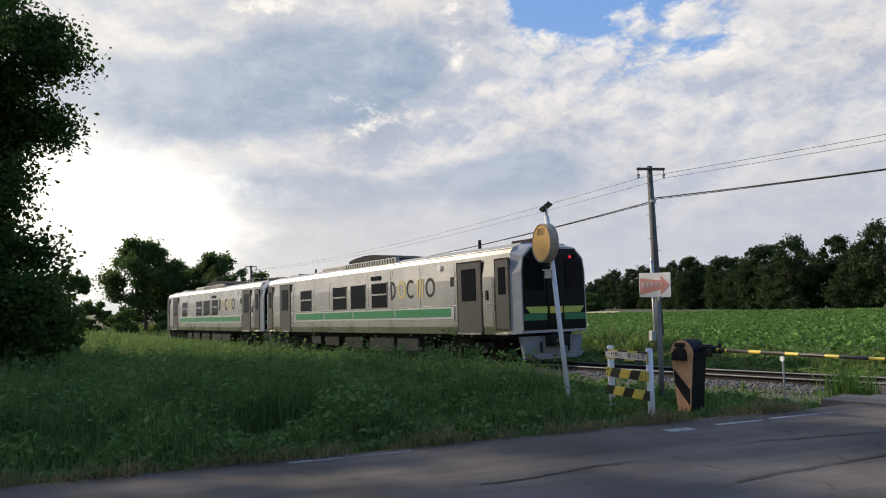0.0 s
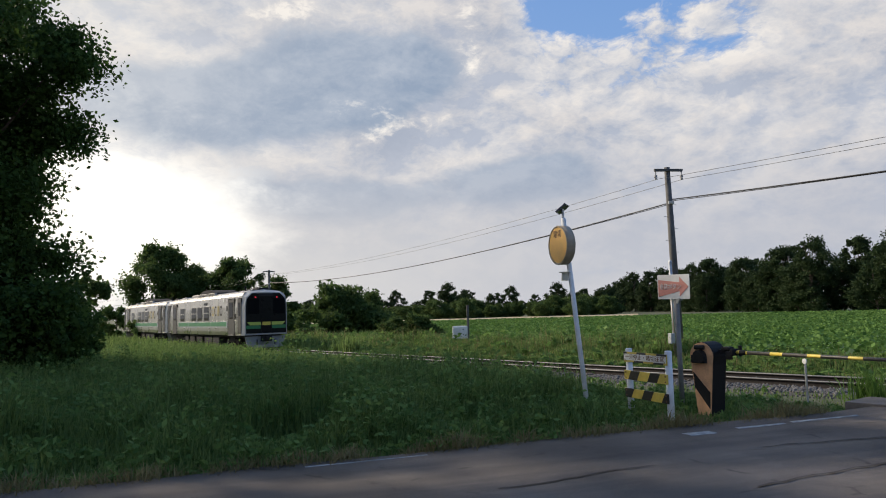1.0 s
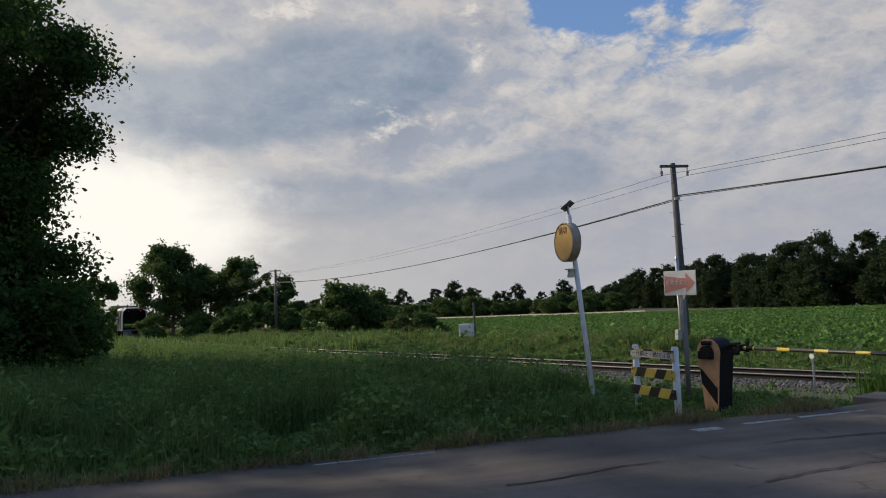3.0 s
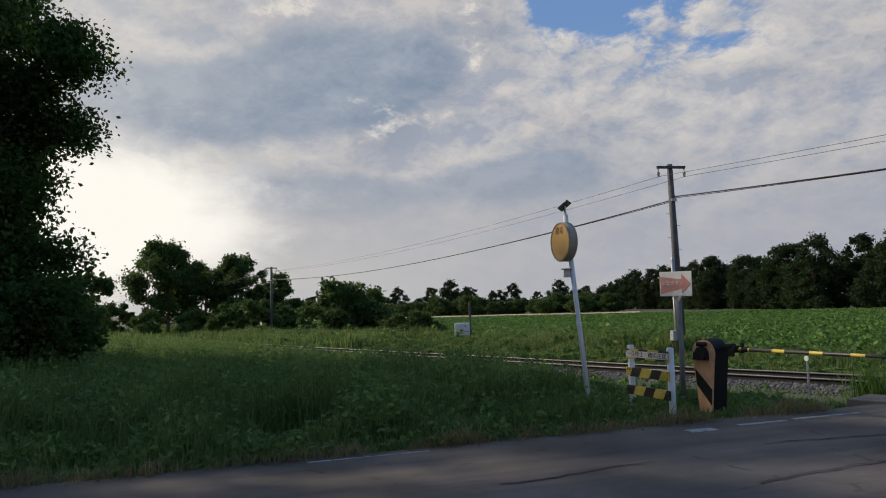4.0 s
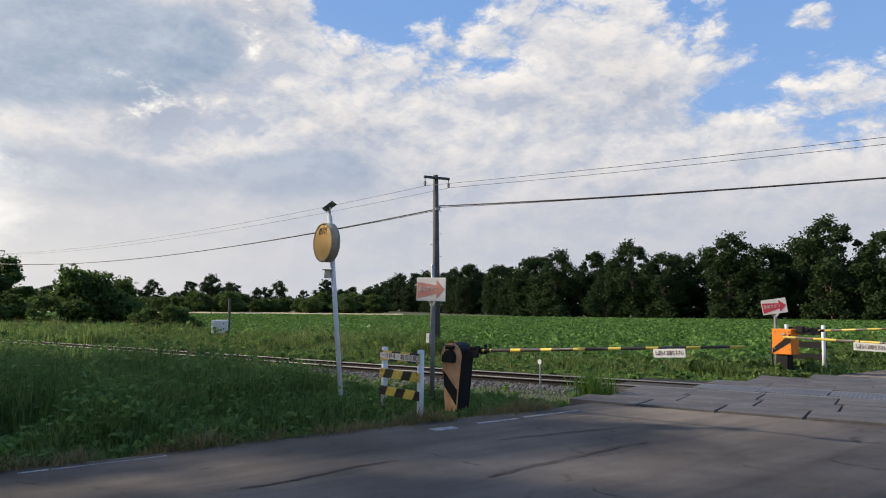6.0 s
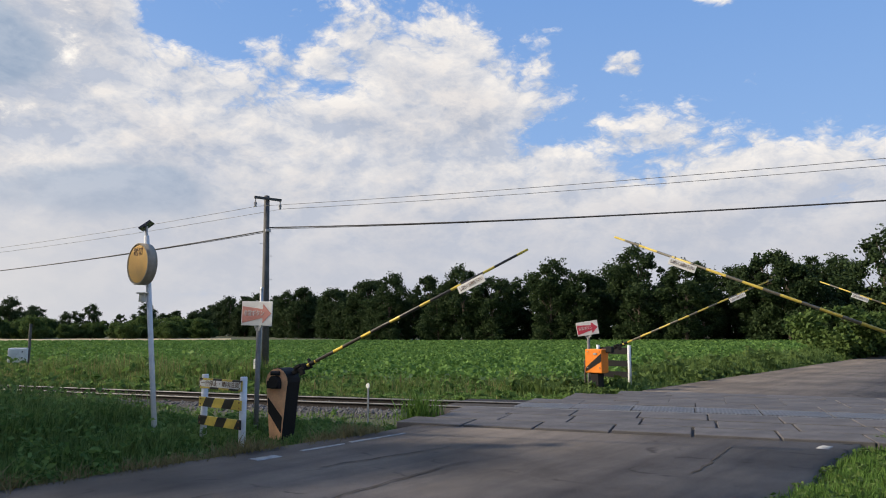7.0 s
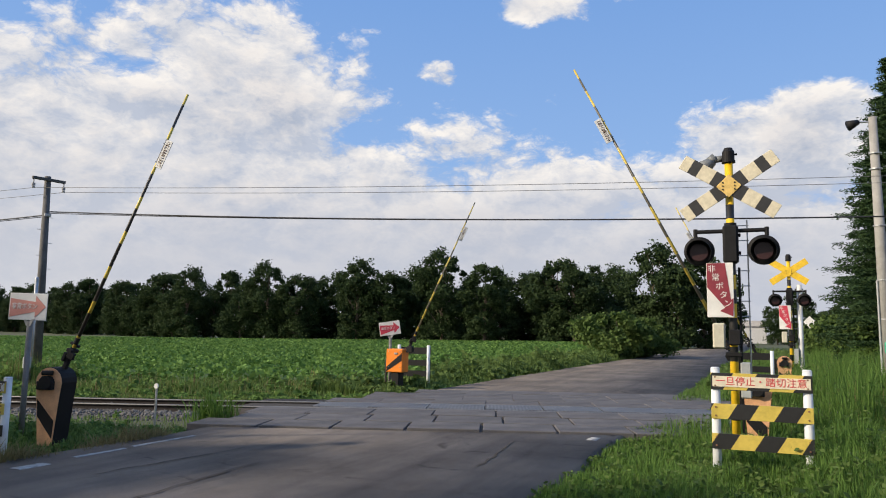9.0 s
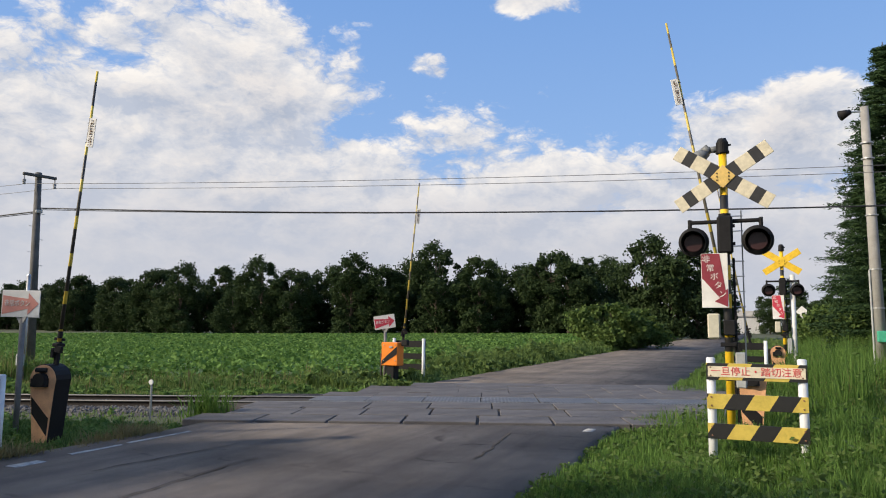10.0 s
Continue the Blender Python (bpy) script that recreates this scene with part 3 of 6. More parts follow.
def in_field(x, y):
    g = track_gap(x, y)
    return (g > 5.2) & ~((across(x, y) < 11.0) & (across(x, y) > -5)) & (x * 0.93 + y * 0.9 > 5)


def leaf_quads(centers, normals_tilt, size, rng, stretch=1.6):
    """Small bent leaves, two triangles each, at the places given."""
    n = len(centers)
    th = rng.uniform(0, 2 * np.pi, n)
    ph = rng.normal(0, normals_tilt, n)
    d = np.stack([np.cos(th) * np.cos(ph), np.sin(th) * np.cos(ph), np.sin(ph)], -1)
    e = rng.normal(0, 1, (n, 3))
    e = np.cross(d, e)
    e /= np.linalg.norm(e, axis=1)[:, None] + 1e-6
    s = np.asarray(size)[:, None] if np.ndim(size) else size
    a = centers - d * s * stretch * 0.5
    b = centers + d * s * stretch * 0.5
    c1, c2 = centers + e * s * 0.5, centers - e * s * 0.5
    v = np.stack([a, c1, b, c2], 1).reshape(-1, 3)
    f = np.arange(4 * n).reshape(n, 4)
    return v, f


def make_crop():
    rng = np.random.default_rng(3)
    row = np.array([math.cos(radians(33)), math.sin(radians(33))])
    nor = np.array([-row[1], row[0]])
    pts = []
    for d in np.arange(-60, 150, 0.72):
        step = 0.34
        a = np.arange(-30, 150, step)
        a = a + rng.normal(0, 0.06, len(a))
        p = row[None] * a[:, None] + nor[None] * d + rng.normal(0, 0.05, (len(a), 2))
        pts.append(p)
    p = np.concatenate(pts)
    r = np.hypot(p[:, 0], p[:, 1])
    b = np.degrees(np.arctan2(p[:, 0], p[:, 1]))
    keep = (r < 128) & (b > -14) & (b < 68) & (p[:, 1] > 5)
    keep &= rng.uniform(0, 1, len(p)) < np.clip(60 / r, 0.2, 1)
    p, r = p[keep], r[keep]
    ok = in_field(p[:, 0], p[:, 1])
    p, r = p[ok], r[ok]
    k = 10
    c = np.repeat(p, k, 0)
    rr = np.repeat(r, k)
    grow = np.clip((rr / 46), 1, 2.2)
    z = drop(c[:, 0], c[:, 1]) + rng.uniform(0.05, 0.46, len(c))
    c3 = np.stack([c[:, 0] + rng.normal(0, 0.13, len(c)) * grow, c[:, 1] + rng.normal(0, 0.13, len(c)) * grow, z], -1)
    v, f = leaf_quads(c3, 0.45, rng.uniform(0.085, 0.16, len(c)) * grow, rng, 1.3)
    tagged(new("crop_plants", mesh_of("crop_plants", v, f, M["crop"])), "low leafy green crop plants in rows", "crop", kind="stuff")


def blades(name, n, sampler, height, width, material, label, seed=1, lean=0.35, category="grass"):
    """Grass: bent tapering blades. sampler(rng, n) gives places and a height factor."""
    rng = np.random.default_rng(seed)
    p, hf = sampler(rng, n)
    n = len(p)
    h = height * hf * rng.uniform(0.55, 1.25, n)
    th = rng.uniform(0, 2 * np.pi, n)
    ln = np.abs(rng.normal(0, lean, n)) * h
    z0 = drop(p[:, 0], p[:, 1]) - 0.10
    w = width * rng.uniform(0.6, 1.4, n)
    wx, wy = -np.sin(th + rng.normal(0, 0.6, n)) * w, np.cos(th) * w
    dx, dy = np.cos(th) * ln, np.sin(th) * ln
    x, y = p[:, 0], p[:, 1]
    a = np.stack([x - wx, y - wy, z0], -1)
    b = np.stack([x + wx, y + wy, z0], -1)
    c = np.stack([x + wx * 0.8 + dx * 0.35, y + wy * 0.8 + dy * 0.35, z0 + h * 0.62], -1)
    d = np.stack([x - wx * 0.8 + dx * 0.35, y - wy * 0.8 + dy * 0.35, z0 + h * 0.62], -1)
    e = np.stack([x + dx, y + dy, z0 + h], -1)
    v = np.stack([a, b, c, d, e], 1).reshape(-1, 3)
    i = np.arange(n)[:, None] * 5
    f = np.concatenate([i + [0, 1, 2], i + [0, 2, 3], i + [3, 2, 4]], 0)
    return tagged(new(name, mesh_of(name, v, f, material)), label, category, kind="stuff")


def weeds(name, n, sampler, height, size, material, label, seed=2, leaves=22):
    """Broad-leaved weeds: clumps of leaves up a stem."""
    rng = np.random.default_rng(seed)
    p, hf = sampler(rng, n)
    c = np.repeat(p, leaves, 0)
    h = np.repeat(height * hf * rng.uniform(0.5, 1.2, len(p)), leaves)
    t = rng.uniform(0.1, 1, len(c))
    spread = (0.05 + 0.20 * np.sqrt(t * (1.15 - t))) * np.clip(h, 0.3, 1.2)
    c3 = np.stack([c[:, 0] + rng.normal(0, 1, len(c)) * spread, c[:, 1] + rng.normal(0, 1, len(c)) * spread, drop(c[:, 0], c[:, 1]) - 0.1 + t * h], -1)
    v, f = leaf_quads(c3, 0.5, size * rng.uniform(0.6, 1.4, len(c)), rng, 2.0)
    return tagged(new(name, mesh_of(name, v, f, material)), label, "weeds", kind="stuff")


def clump(x, y, scale, seed):
    """A smooth random field between about 0.4 and 1.4."""
    out = np.zeros(len(x))
    r = np.random.default_rng(seed)
    for k in range(7):
        a, ph, fr = r.uniform(0, 6.3), r.uniform(0, 6.3), r.uniform(0.5, 2.2) / scale
        out += np.sin((x * np.cos(a) + y * np.sin(a)) * fr * 6.3 + ph)
    return np.clip(0.95 + out * 0.13, 0.35, 1.5)


def verge_sampler(rng, n):
    """The tall verge between the road and the railway, left of the crossing."""
    r = 6.5 + 38 * rng.uniform(0, 1, n) ** 1.7
    b = np.radians(rng.uniform(-36, 42, n))
    x, y = r * np.sin(b), r * np.cos(b)
    c, g = across(x, y), track_gap(x, y)
    edge = c - ROAD_FAR
    keep = (edge > 0.02) & (g < np.where(x < -0.5, -1.45, -1.9)) & (x < 8.0)
    keep &= ~((g > -3.4) & (rng.uniform(0, 1, n) < 0.72) & (x > -1.0))
    x, y, edge, g = x[keep], y[keep], edge[keep], g[keep]
    hf = np.clip(0.25 + edge * 0.35, 0.2, 1.0) * clump(x, y, 3.0, 4)
    hf *= np.where(x > 2.2, 0.45, 1.0) * np.clip((-g - 1.7) / 5.0, np.where(x < -1.5, 0.34, 0.26), 1.0)
    return np.stack([x, y], -1), hf


def right_sampler(rng, n):
    """The sunlit verge round the crossing signal."""
    r = 5.0 + 40 * rng.uniform(0, 1, n) ** 1.8
    b = np.radians(rng.uniform(55, 100, n))
    x, y = r * np.sin(b), r * np.cos(b)
    c, g, a = across(x, y), track_gap(x, y), along(x, y)
    edge = ROAD_NEAR - c
    keep = (edge > 0.02) & (np.abs(g) > 2.6) & (a > 4.0) & (c > -14)
    x, y, edge = x[keep], y[keep], edge[keep]
    hf = np.clip(0.20 + edge * 0.20, 0.2, 1.2) * clump(x, y, 2.2, 9) * np.where(np.hypot(x, y) > 13, 1.7, 1.0)
    return np.stack([x, y], -1), hf


def far_side_sampler(rng, n):
    """The rough strip between the railway and the field."""
    s = rng.uniform(nearest_s(14, 8), nearest_s(-40, 95), n)
    side = 2.0 + 4.2 * rng.uniform(0, 1, n) ** 1.3
    x = np.interp(s, TRACK_S, TRACK[:, 0])
    y = np.interp(s, TRACK_S, TRACK[:, 1])
    h = np.arctan2(np.interp(s + 1, TRACK_S, TRACK[:, 1]) - y, np.interp(s + 1, TRACK_S, TRACK[:, 0]) - x)
    x, y = x + np.sin(h) * side, y - np.cos(h) * side
    c = across(x, y)
    keep = (c > ROAD_FAR + 0.05)
    x, y, side = x[keep], y[keep], side[keep]
    hf = np.clip((side - 1.9) * 0.35, 0.2, 1.0) * clump(x, y, 4.0, 11) * np.where(y < 24, 0.45, 1.0) * np.where((c[keep] < 10.6) & (x < 24), 0.4, 1.0)
    return np.stack([x, y], -1), hf


def beyond_sampler(rng, n):
    """The verge beside the road beyond the crossing."""
    a = 17 + 70 * rng.uniform(0, 1, n) ** 1.6
    left = rng.uniform(0, 1, n) < 0.7
    c = np.where(left, ROAD_FAR + 0.05 + rng.uniform(0, 2.8, n), ROAD_NEAR - 0.05 - rng.uniform(0, 9, n))
    x, y = a * U.x + c * W.x, a * U.y + c * W.y
    keep = np.abs(track_gap(x, y)) > 2.6
    return np.stack([x, y], -1)[keep], (np.clip(np.abs(c - 5.1) - 3.0, 0.25, 1.0) * clump(x, y, 3, 12) * np.where(a < 24, 0.45, 1.0))[keep]


def bend_sampler(rng, n):
    """Rough grass on both sides of the line towards the bend."""
    r = 38 + 75 * rng.uniform(0, 1, n) ** 1.3
    t = np.radians(rng.uniform(-37, -4, n))
    x, y = r * np.sin(t), r * np.cos(t)
    keep = np.abs(track_gap(x, y)) > 1.7
    x, y = x[keep], y[keep]
    return np.stack([x, y], -1), clump(x, y, 5.0, 14)


def edge_sampler(rng, n):
    """Trodden, half-dry grass and dirt along the road's edge."""
    a = rng.uniform(-7, 9, n)
    c = ROAD_FAR + rng.normal(0.04, 0.10, n)
    x, y = a * U.x + c * W.x, a * U.y + c * W.y
    return np.stack([x, y], -1), clump(x, y, 1.2, 15)


def make_plants():
    blades("bend_grass", 70000, bend_sampler, 0.55, 0.03, M["grass"], "rough grass beside the line at the bend", 51)
    blades("edge_grass", 9000, edge_sampler, 0.20, 0.006, M["straw"], "short half-dry grass along the road's edge", 52, 0.8)
    blades("verge_grass", 340000, verge_sampler, 0.68, 0.0075, M["grass"], "tall green roadside grass", 1)
    weeds("verge_weeds", 9000, verge_sampler, 0.86, 0.046, M["weed"], "dark green leafy roadside weeds", 2)
    blades("signal_verge_grass", 230000, right_sampler, 0.55, 0.006, M["grass_lush"], "lush sunlit grass on the verge", 3)
    weeds("signal_verge_weeds", 5200, right_sampler, 0.60, 0.034, M["leaf_shrub"], "bright green leafy weeds on the verge", 4)
    blades("seed_grass", 9000, lambda rng, n: (lambda p, h: (p[np.hypot(p[:, 0], p[:, 1]) > 12], h[np.hypot(p[:, 0], p[:, 1]) > 12]))(*right_sampler(rng, n)), 0.42, 0.006, M["straw"], "pale seed heads in tall grass", 41, 0.15)
    blades("trackside_grass", 120000, far_side_sampler, 0.70, 0.013, M["grass"], "rough grass along the railway", 5)
    blades("dry_grass", 12000, far_side_sampler, 0.95, 0.008, M["straw"], "dry seed heads in the grass", 6, 0.15)
    weeds("trackside_weeds", 1800, far_side_sampler, 0.8, 0.12, M["weed"], "leafy weeds along the railway", 7, 18)
    blades("roadside_grass", 60000, beyond_sampler, 0.55, 0.014, M["grass"], "grass verge beside the far road", 8)
    weeds("roadside_weeds", 900, beyond_sampler, 0.7, 0.12, M["leaf_shrub"], "leafy weeds beside the far road", 9, 18)


# ---------------------------------------------------------------- railway
def sweep(name, profile, s0, s1, material, step=0.5, side=0.0, smooth=False):
    """A profile (side, z) carried along the railway from s0 to s1."""
    v, f = [], []
    n, k = int((s1 - s0) / step) + 1, len(profile)
    for i in range(n + 1):
        s = s0 + (s1 - s0) * i / n
        for a, z in profile:
            p, _ = on_track(s, side + a, z)
            v.append(tuple(p))
        if i:
            for j in range(k):
                j2 = (j + 1) % k
                f.append(((i - 1) * k + j, i * k + j, i * k + j2, (i - 1) * k + j2))
    return mesh_of(name, v, f, material, smooth)


S_CROSS0, S_CROSS1 = nearest_s(14.2, 7.5), nearest_s(8.4, 14.6)


def make_railway():
    end = nearest_s(-60, 130)
    start = 4.0
    tagged(new("track_bed", sweep("track_bed", [(-2.6, -0.42), (-1.45, -0.14), (1.45, -0.14), (2.6, -0.42)], start, end, M["ballast"], 1.0)),
           "grey crushed stone railway bed", "track bed", kind="structure")
    head = [(-0.032, -0.03), (-0.032, -0.006), (-0.026, 0.0), (0.026, 0.0), (0.032, -0.006), (0.032, -0.03)]
    web = [(-0.06, -0.15), (-0.06, -0.14), (-0.01, -0.12), (-0.01, -0.032), (-0.033, -0.029), (0.033, -0.029), (0.01, -0.032), (0.01, -0.12), (0.06, -0.14), (0.06, -0.15)]
    for side in (-0.566, 0.566):
        rail = tagged(new("rail", sweep("rail", web, start, end, M["rail_side"], 1.0, side)), "rusty steel rail with a polished top", "rail", "rails of the line", "structure")
        top = new("rail_head", sweep("rail_head", head, start, end, M["rail_top"], 1.0, side))
        top.parent = rail
        top["label"] = "polished running surface"
    bm = B()
    box(bm, 0.2, 2.1, 0.14, Matrix(), 0.015)
    me = bpy.data.meshes.new("sleeper")
    bm.to_mesh(me), bm.free()
    me.materials.append(M["sleeper"])
    bed = bpy.data.objects["track_bed"]
    s = S_CROSS1 + 0.3
    while s < S_CROSS1 + 75:
        p, h = on_track(s, 0, -0.19)
        o = new("sleeper", me)
        o.parent = bed
        o.matrix_local = Matrix.Translation(p) @ pose(0, 0, 0, 0, 0, math.degrees(h))
        s += 0.62
    # loose stones
    rng = np.random.default_rng(8)
    n = 15000
    s = S_CROSS1 + 36 * rng.uniform(0, 1, n) ** 1.5
    a = rng.normal(0, 1.5, n)
    keep = (np.abs(a) < 2.9) & (np.abs(np.abs(a) - 0.566) > 0.09)
    s, a = s[keep], a[keep]
    n = len(s)
    x, y = np.interp(s, TRACK_S, TRACK[:, 0]), np.interp(s, TRACK_S, TRACK[:, 1])
    h = np.arctan2(np.interp(s + 1, TRACK_S, TRACK[:, 1]) - y, np.interp(s + 1, TRACK_S, TRACK[:, 0]) - x)
    x, y = x + np.sin(h) * a, y - np.cos(h) * a
    z = RAIL_Z + drop(x, y) - 0.13 - np.clip((np.abs(a) - 1.45) / 1.15, 0, 1) * 0.27
    octa = np.array([(1, 0, 0), (0, 1, 0), (-1, 0, 0), (0, -1, 0), (0, 0, 1), (0, 0, -1)], float)
    r = rng.uniform(0.022, 0.055, n)[:, None, None] * rng.uniform(0.6, 1.3, (n, 6, 1))
    th = rng.uniform(0, 6.3, n)
    ca, sa = np.cos(th)[:, None], np.sin(th)[:, None]
    o = octa[None] * r
    v = np.stack([o[:, :, 0] * ca - o[:, :, 1] * sa + x[:, None], o[:, :, 0] * sa + o[:, :, 1] * ca + y[:, None], o[:, :, 2] * 0.8 + z[:, None]], -1).reshape(-1, 3)
    t = np.array([(0, 1, 4), (1, 2, 4), (2, 3, 4), (3, 0, 4), (1, 0, 5), (2, 1, 5), (3, 2, 5), (0, 3, 5)])
    f = (np.arange(n)[:, None, None] * 6 + t[None]).reshape(-1, 3)
    tagged(new("ballast_stones", mesh_of("ballast_stones", v, f, M["stone"])), "loose grey brown ballast stones", "ballast", kind="stuff")


def make_crossing():
    """Concrete deck panels between and beside the rails, cut to the road's edges."""
    deck = tagged(new("crossing_deck", sweep("crossing_deck", [(-1.74, -0.30), (-1.74, -0.045), (1.6, -0.045), (1.6, -0.30)], S_CROSS0 - 6, S_CROSS1 - 0.6, M["tar"], 0.5)),
                  "level crossing deck of worn concrete panels", "crossing deck", kind="structure")
    rnd = random.Random(2)
    rows = [(-3.65, -2.75, "panel"), (-2.72, -1.75, "panel"), (-1.72, -0.66, "panel"), (-0.47, 0.47, "chequer"), (0.66, 1.55, "panel"), (1.58, 2.5, "panel"), (2.53, 3.4, "panel"), (3.43, 4.35, "panel")]
    for a0, a1, mat in rows:
        s = S_CROSS0 - 6 + rnd.uniform(0, 0.9)
        while s < S_CROSS1 + 0.1:
            ln = 1.22
            p, h = on_track(s + ln / 2, (a0 + a1) / 2, 0)
            c = across(p.x, p.y)
            if ROAD_NEAR - 2.0 < c < ROAD_FAR + 0.5:
                bm = B()
                box(bm, ln - 0.022, (a1 - a0) - 0.022, 0.16, Matrix(), 0.008)
                o = part("panel", bm, M[mat], deck)
                o.matrix_local = Matrix.Translation((p.x, p.y, p.z - 0.08 + rnd.uniform(-0.006, 0.004) + 0.004)) @ pose(0, 0, 0, rnd.uniform(-0.2, 0.2), 0, math.degrees(h))
            s += ln


# ---------------------------------------------------------------- trees
def crown_points(rng, n, lobes, flat=0.8, spray=13):
    """Leaf places: each uneven lobe is a heap of drooping sprays, each spray some dozens of leaves."""
    w = np.array([l[3] ** 2 for l in lobes])
    twigs = max(40, n // spray)
    k = rng.choice(len(lobes), twigs, p=w / w.sum())
    d = rng.normal(0, 1, (twigs, 3))
    d /= np.linalg.norm(d, axis=1)[:, None]
    d[:, 2] = np.where(d[:, 2] < -0.3, -d[:, 2] * 0.5, d[:, 2])
    Lb = np.array(lobes)[k]
    r = Lb[:, 3] * rng.uniform(0.1, 1.0, twigs) ** 0.5 * (1 + np.clip(rng.normal(0, 0.22, twigs), -0.5, 0.35))
    tip = Lb[:, :3] + d * r[:, None] * np.array([1, 1, flat])
    ln = Lb[:, 3] * rng.uniform(0.3, 0.6, twigs)
    out = d * np.array([1, 1, 0.45]) + rng.normal(0, 0.3, (twigs, 3))
    j = rng.integers(0, twigs, n)
    u = rng.uniform(-1, 0.5, n)
    p = tip[j] + out[j] * (ln[j] * u)[:, None]
    p[:, 2] -= (ln[j] * 0.35) * (u + 0.2) ** 2
    return p + rng.uniform(-1.7, 1.7, (n, 3)) * (0.46 * ln[j] * (1.0 - 0.4 * u))[:, None]


def build_tree(name, seed, height, radius, leaves, size, material, label, category="tree", base=0.18, trunk=0.02, lobes=26, shrub=False, full=False, heavy=0.8):
    rng = np.random.default_rng(seed)
    rnd = random.Random(seed)
    t = thing(name, Matrix(), label, category)
    bm = B()
    top = Vector((rnd.uniform(-0.04, 0.04) * height, rnd.uniform(-0.04, 0.04) * height, height * 0.82))
    tube(bm, (0, 0, -0.3), tuple(top * 0.5), height * trunk, height * trunk * 0.7, 8)
    tube(bm, tuple(top * 0.5), tuple(top), height * trunk * 0.7, height * trunk * 0.2, 8)
    ls = []
    for i in range(lobes):
        f = base + (0.93 - base) * ((i + rnd.random()) / lobes)
        girth = math.sin(math.pi * min(1, max(0.08, (f - base * 0.6) / (1.06 - base * 0.6))) ** heavy) ** 0.7
        a = i * 2.4 + rnd.uniform(-0.5, 0.5)
        if full and f < 0.55:
            girth = max(girth, 0.78)
        r = radius * girth * rnd.uniform(0.35, 0.85)
        c = Vector((math.cos(a) * r, math.sin(a) * r, f * height))
        lr = radius * rnd.uniform(0.13, 0.38) * (0.6 + 0.4 * girth)
        ls.append((c.x, c.y, c.z, lr))
        if i % 2 == 0:
            st = top * max(0.12, f - 0.18)
            tube(bm, tuple(st), (c.x * 0.85, c.y * 0.85, c.z), height * trunk * 0.3, height * trunk * 0.08, 5)
    part("trunk", bm, M["bark"], t, "rough brown bark" if not shrub else "")
    p = crown_points(rng, leaves, ls)
    v, f = leaf_quads(p, 0.7, size * rng.uniform(0.6, 1.5, leaves), rng, 1.5)
    o = new("crown", mesh_of("crown", v, f, material))
    o.parent = t
    return t


def build_conifer(name, seed, height, radius, label):
    rng = np.random.default_rng(seed)
    t = thing(name, Matrix(), label, "tree")
    bm = B()
    tube(bm, (0, 0, -0.3), (0, 0, height), 0.2, 0.02, 8)
    part("trunk", bm, M["bark"], t)
    pts, z = [], 0.4
    while z < height:
        f = 1 - z / height
        nb = 9
        for i in range(nb):
            a = rng.uniform(0, 6.3)
            ln = radius * (f ** 0.8) * rng.uniform(0.75, 1.15) + 0.15
            k = int(190 + 330 * f)
            u = rng.uniform(0.15, 1, k)
            x = np.cos(a) * ln * u + rng.normal(0, 0.12, k)
            y = np.sin(a) * ln * u + rng.normal(0, 0.12, k)
            zz = z - ln * u * 0.25 + 0.12 * ln * u ** 3 - np.abs(rng.normal(0, 0.14, k))
            pts.append(np.stack([x, y, zz], -1))
        z += 0.33
    p = np.concatenate(pts)
    v, fc = leaf_quads(p, 0.4, rng.uniform(0.030, 0.055, len(p)), rng, 4.5)
    o = new("crown", mesh_of("crown", v, fc, M["needle"]))
    o.parent = t
    return t


def polar(bearing, r, z=None):
    x, y = r * math.sin(radians(bearing)), r * math.cos(radians(bearing))
    return x, y, float(drop(x, y)) - 0.1 if z is None else z


def place(proto, bearing, r, turn=0.0, scale=1.0):
    x, y, z = polar(bearing, r)
    o = copy_thing(proto, pose(x, y, z, 0, 0, turn))
    o.scale = (scale, scale, scale)
    return o


def put(ob, bearing, r, turn=0.0, scale=1.0):
    x, y, z = polar(bearing, r)
    ob.matrix_world = pose(x, y, z, 0, 0, turn) @ Matrix.Scale(scale, 4)
    return ob


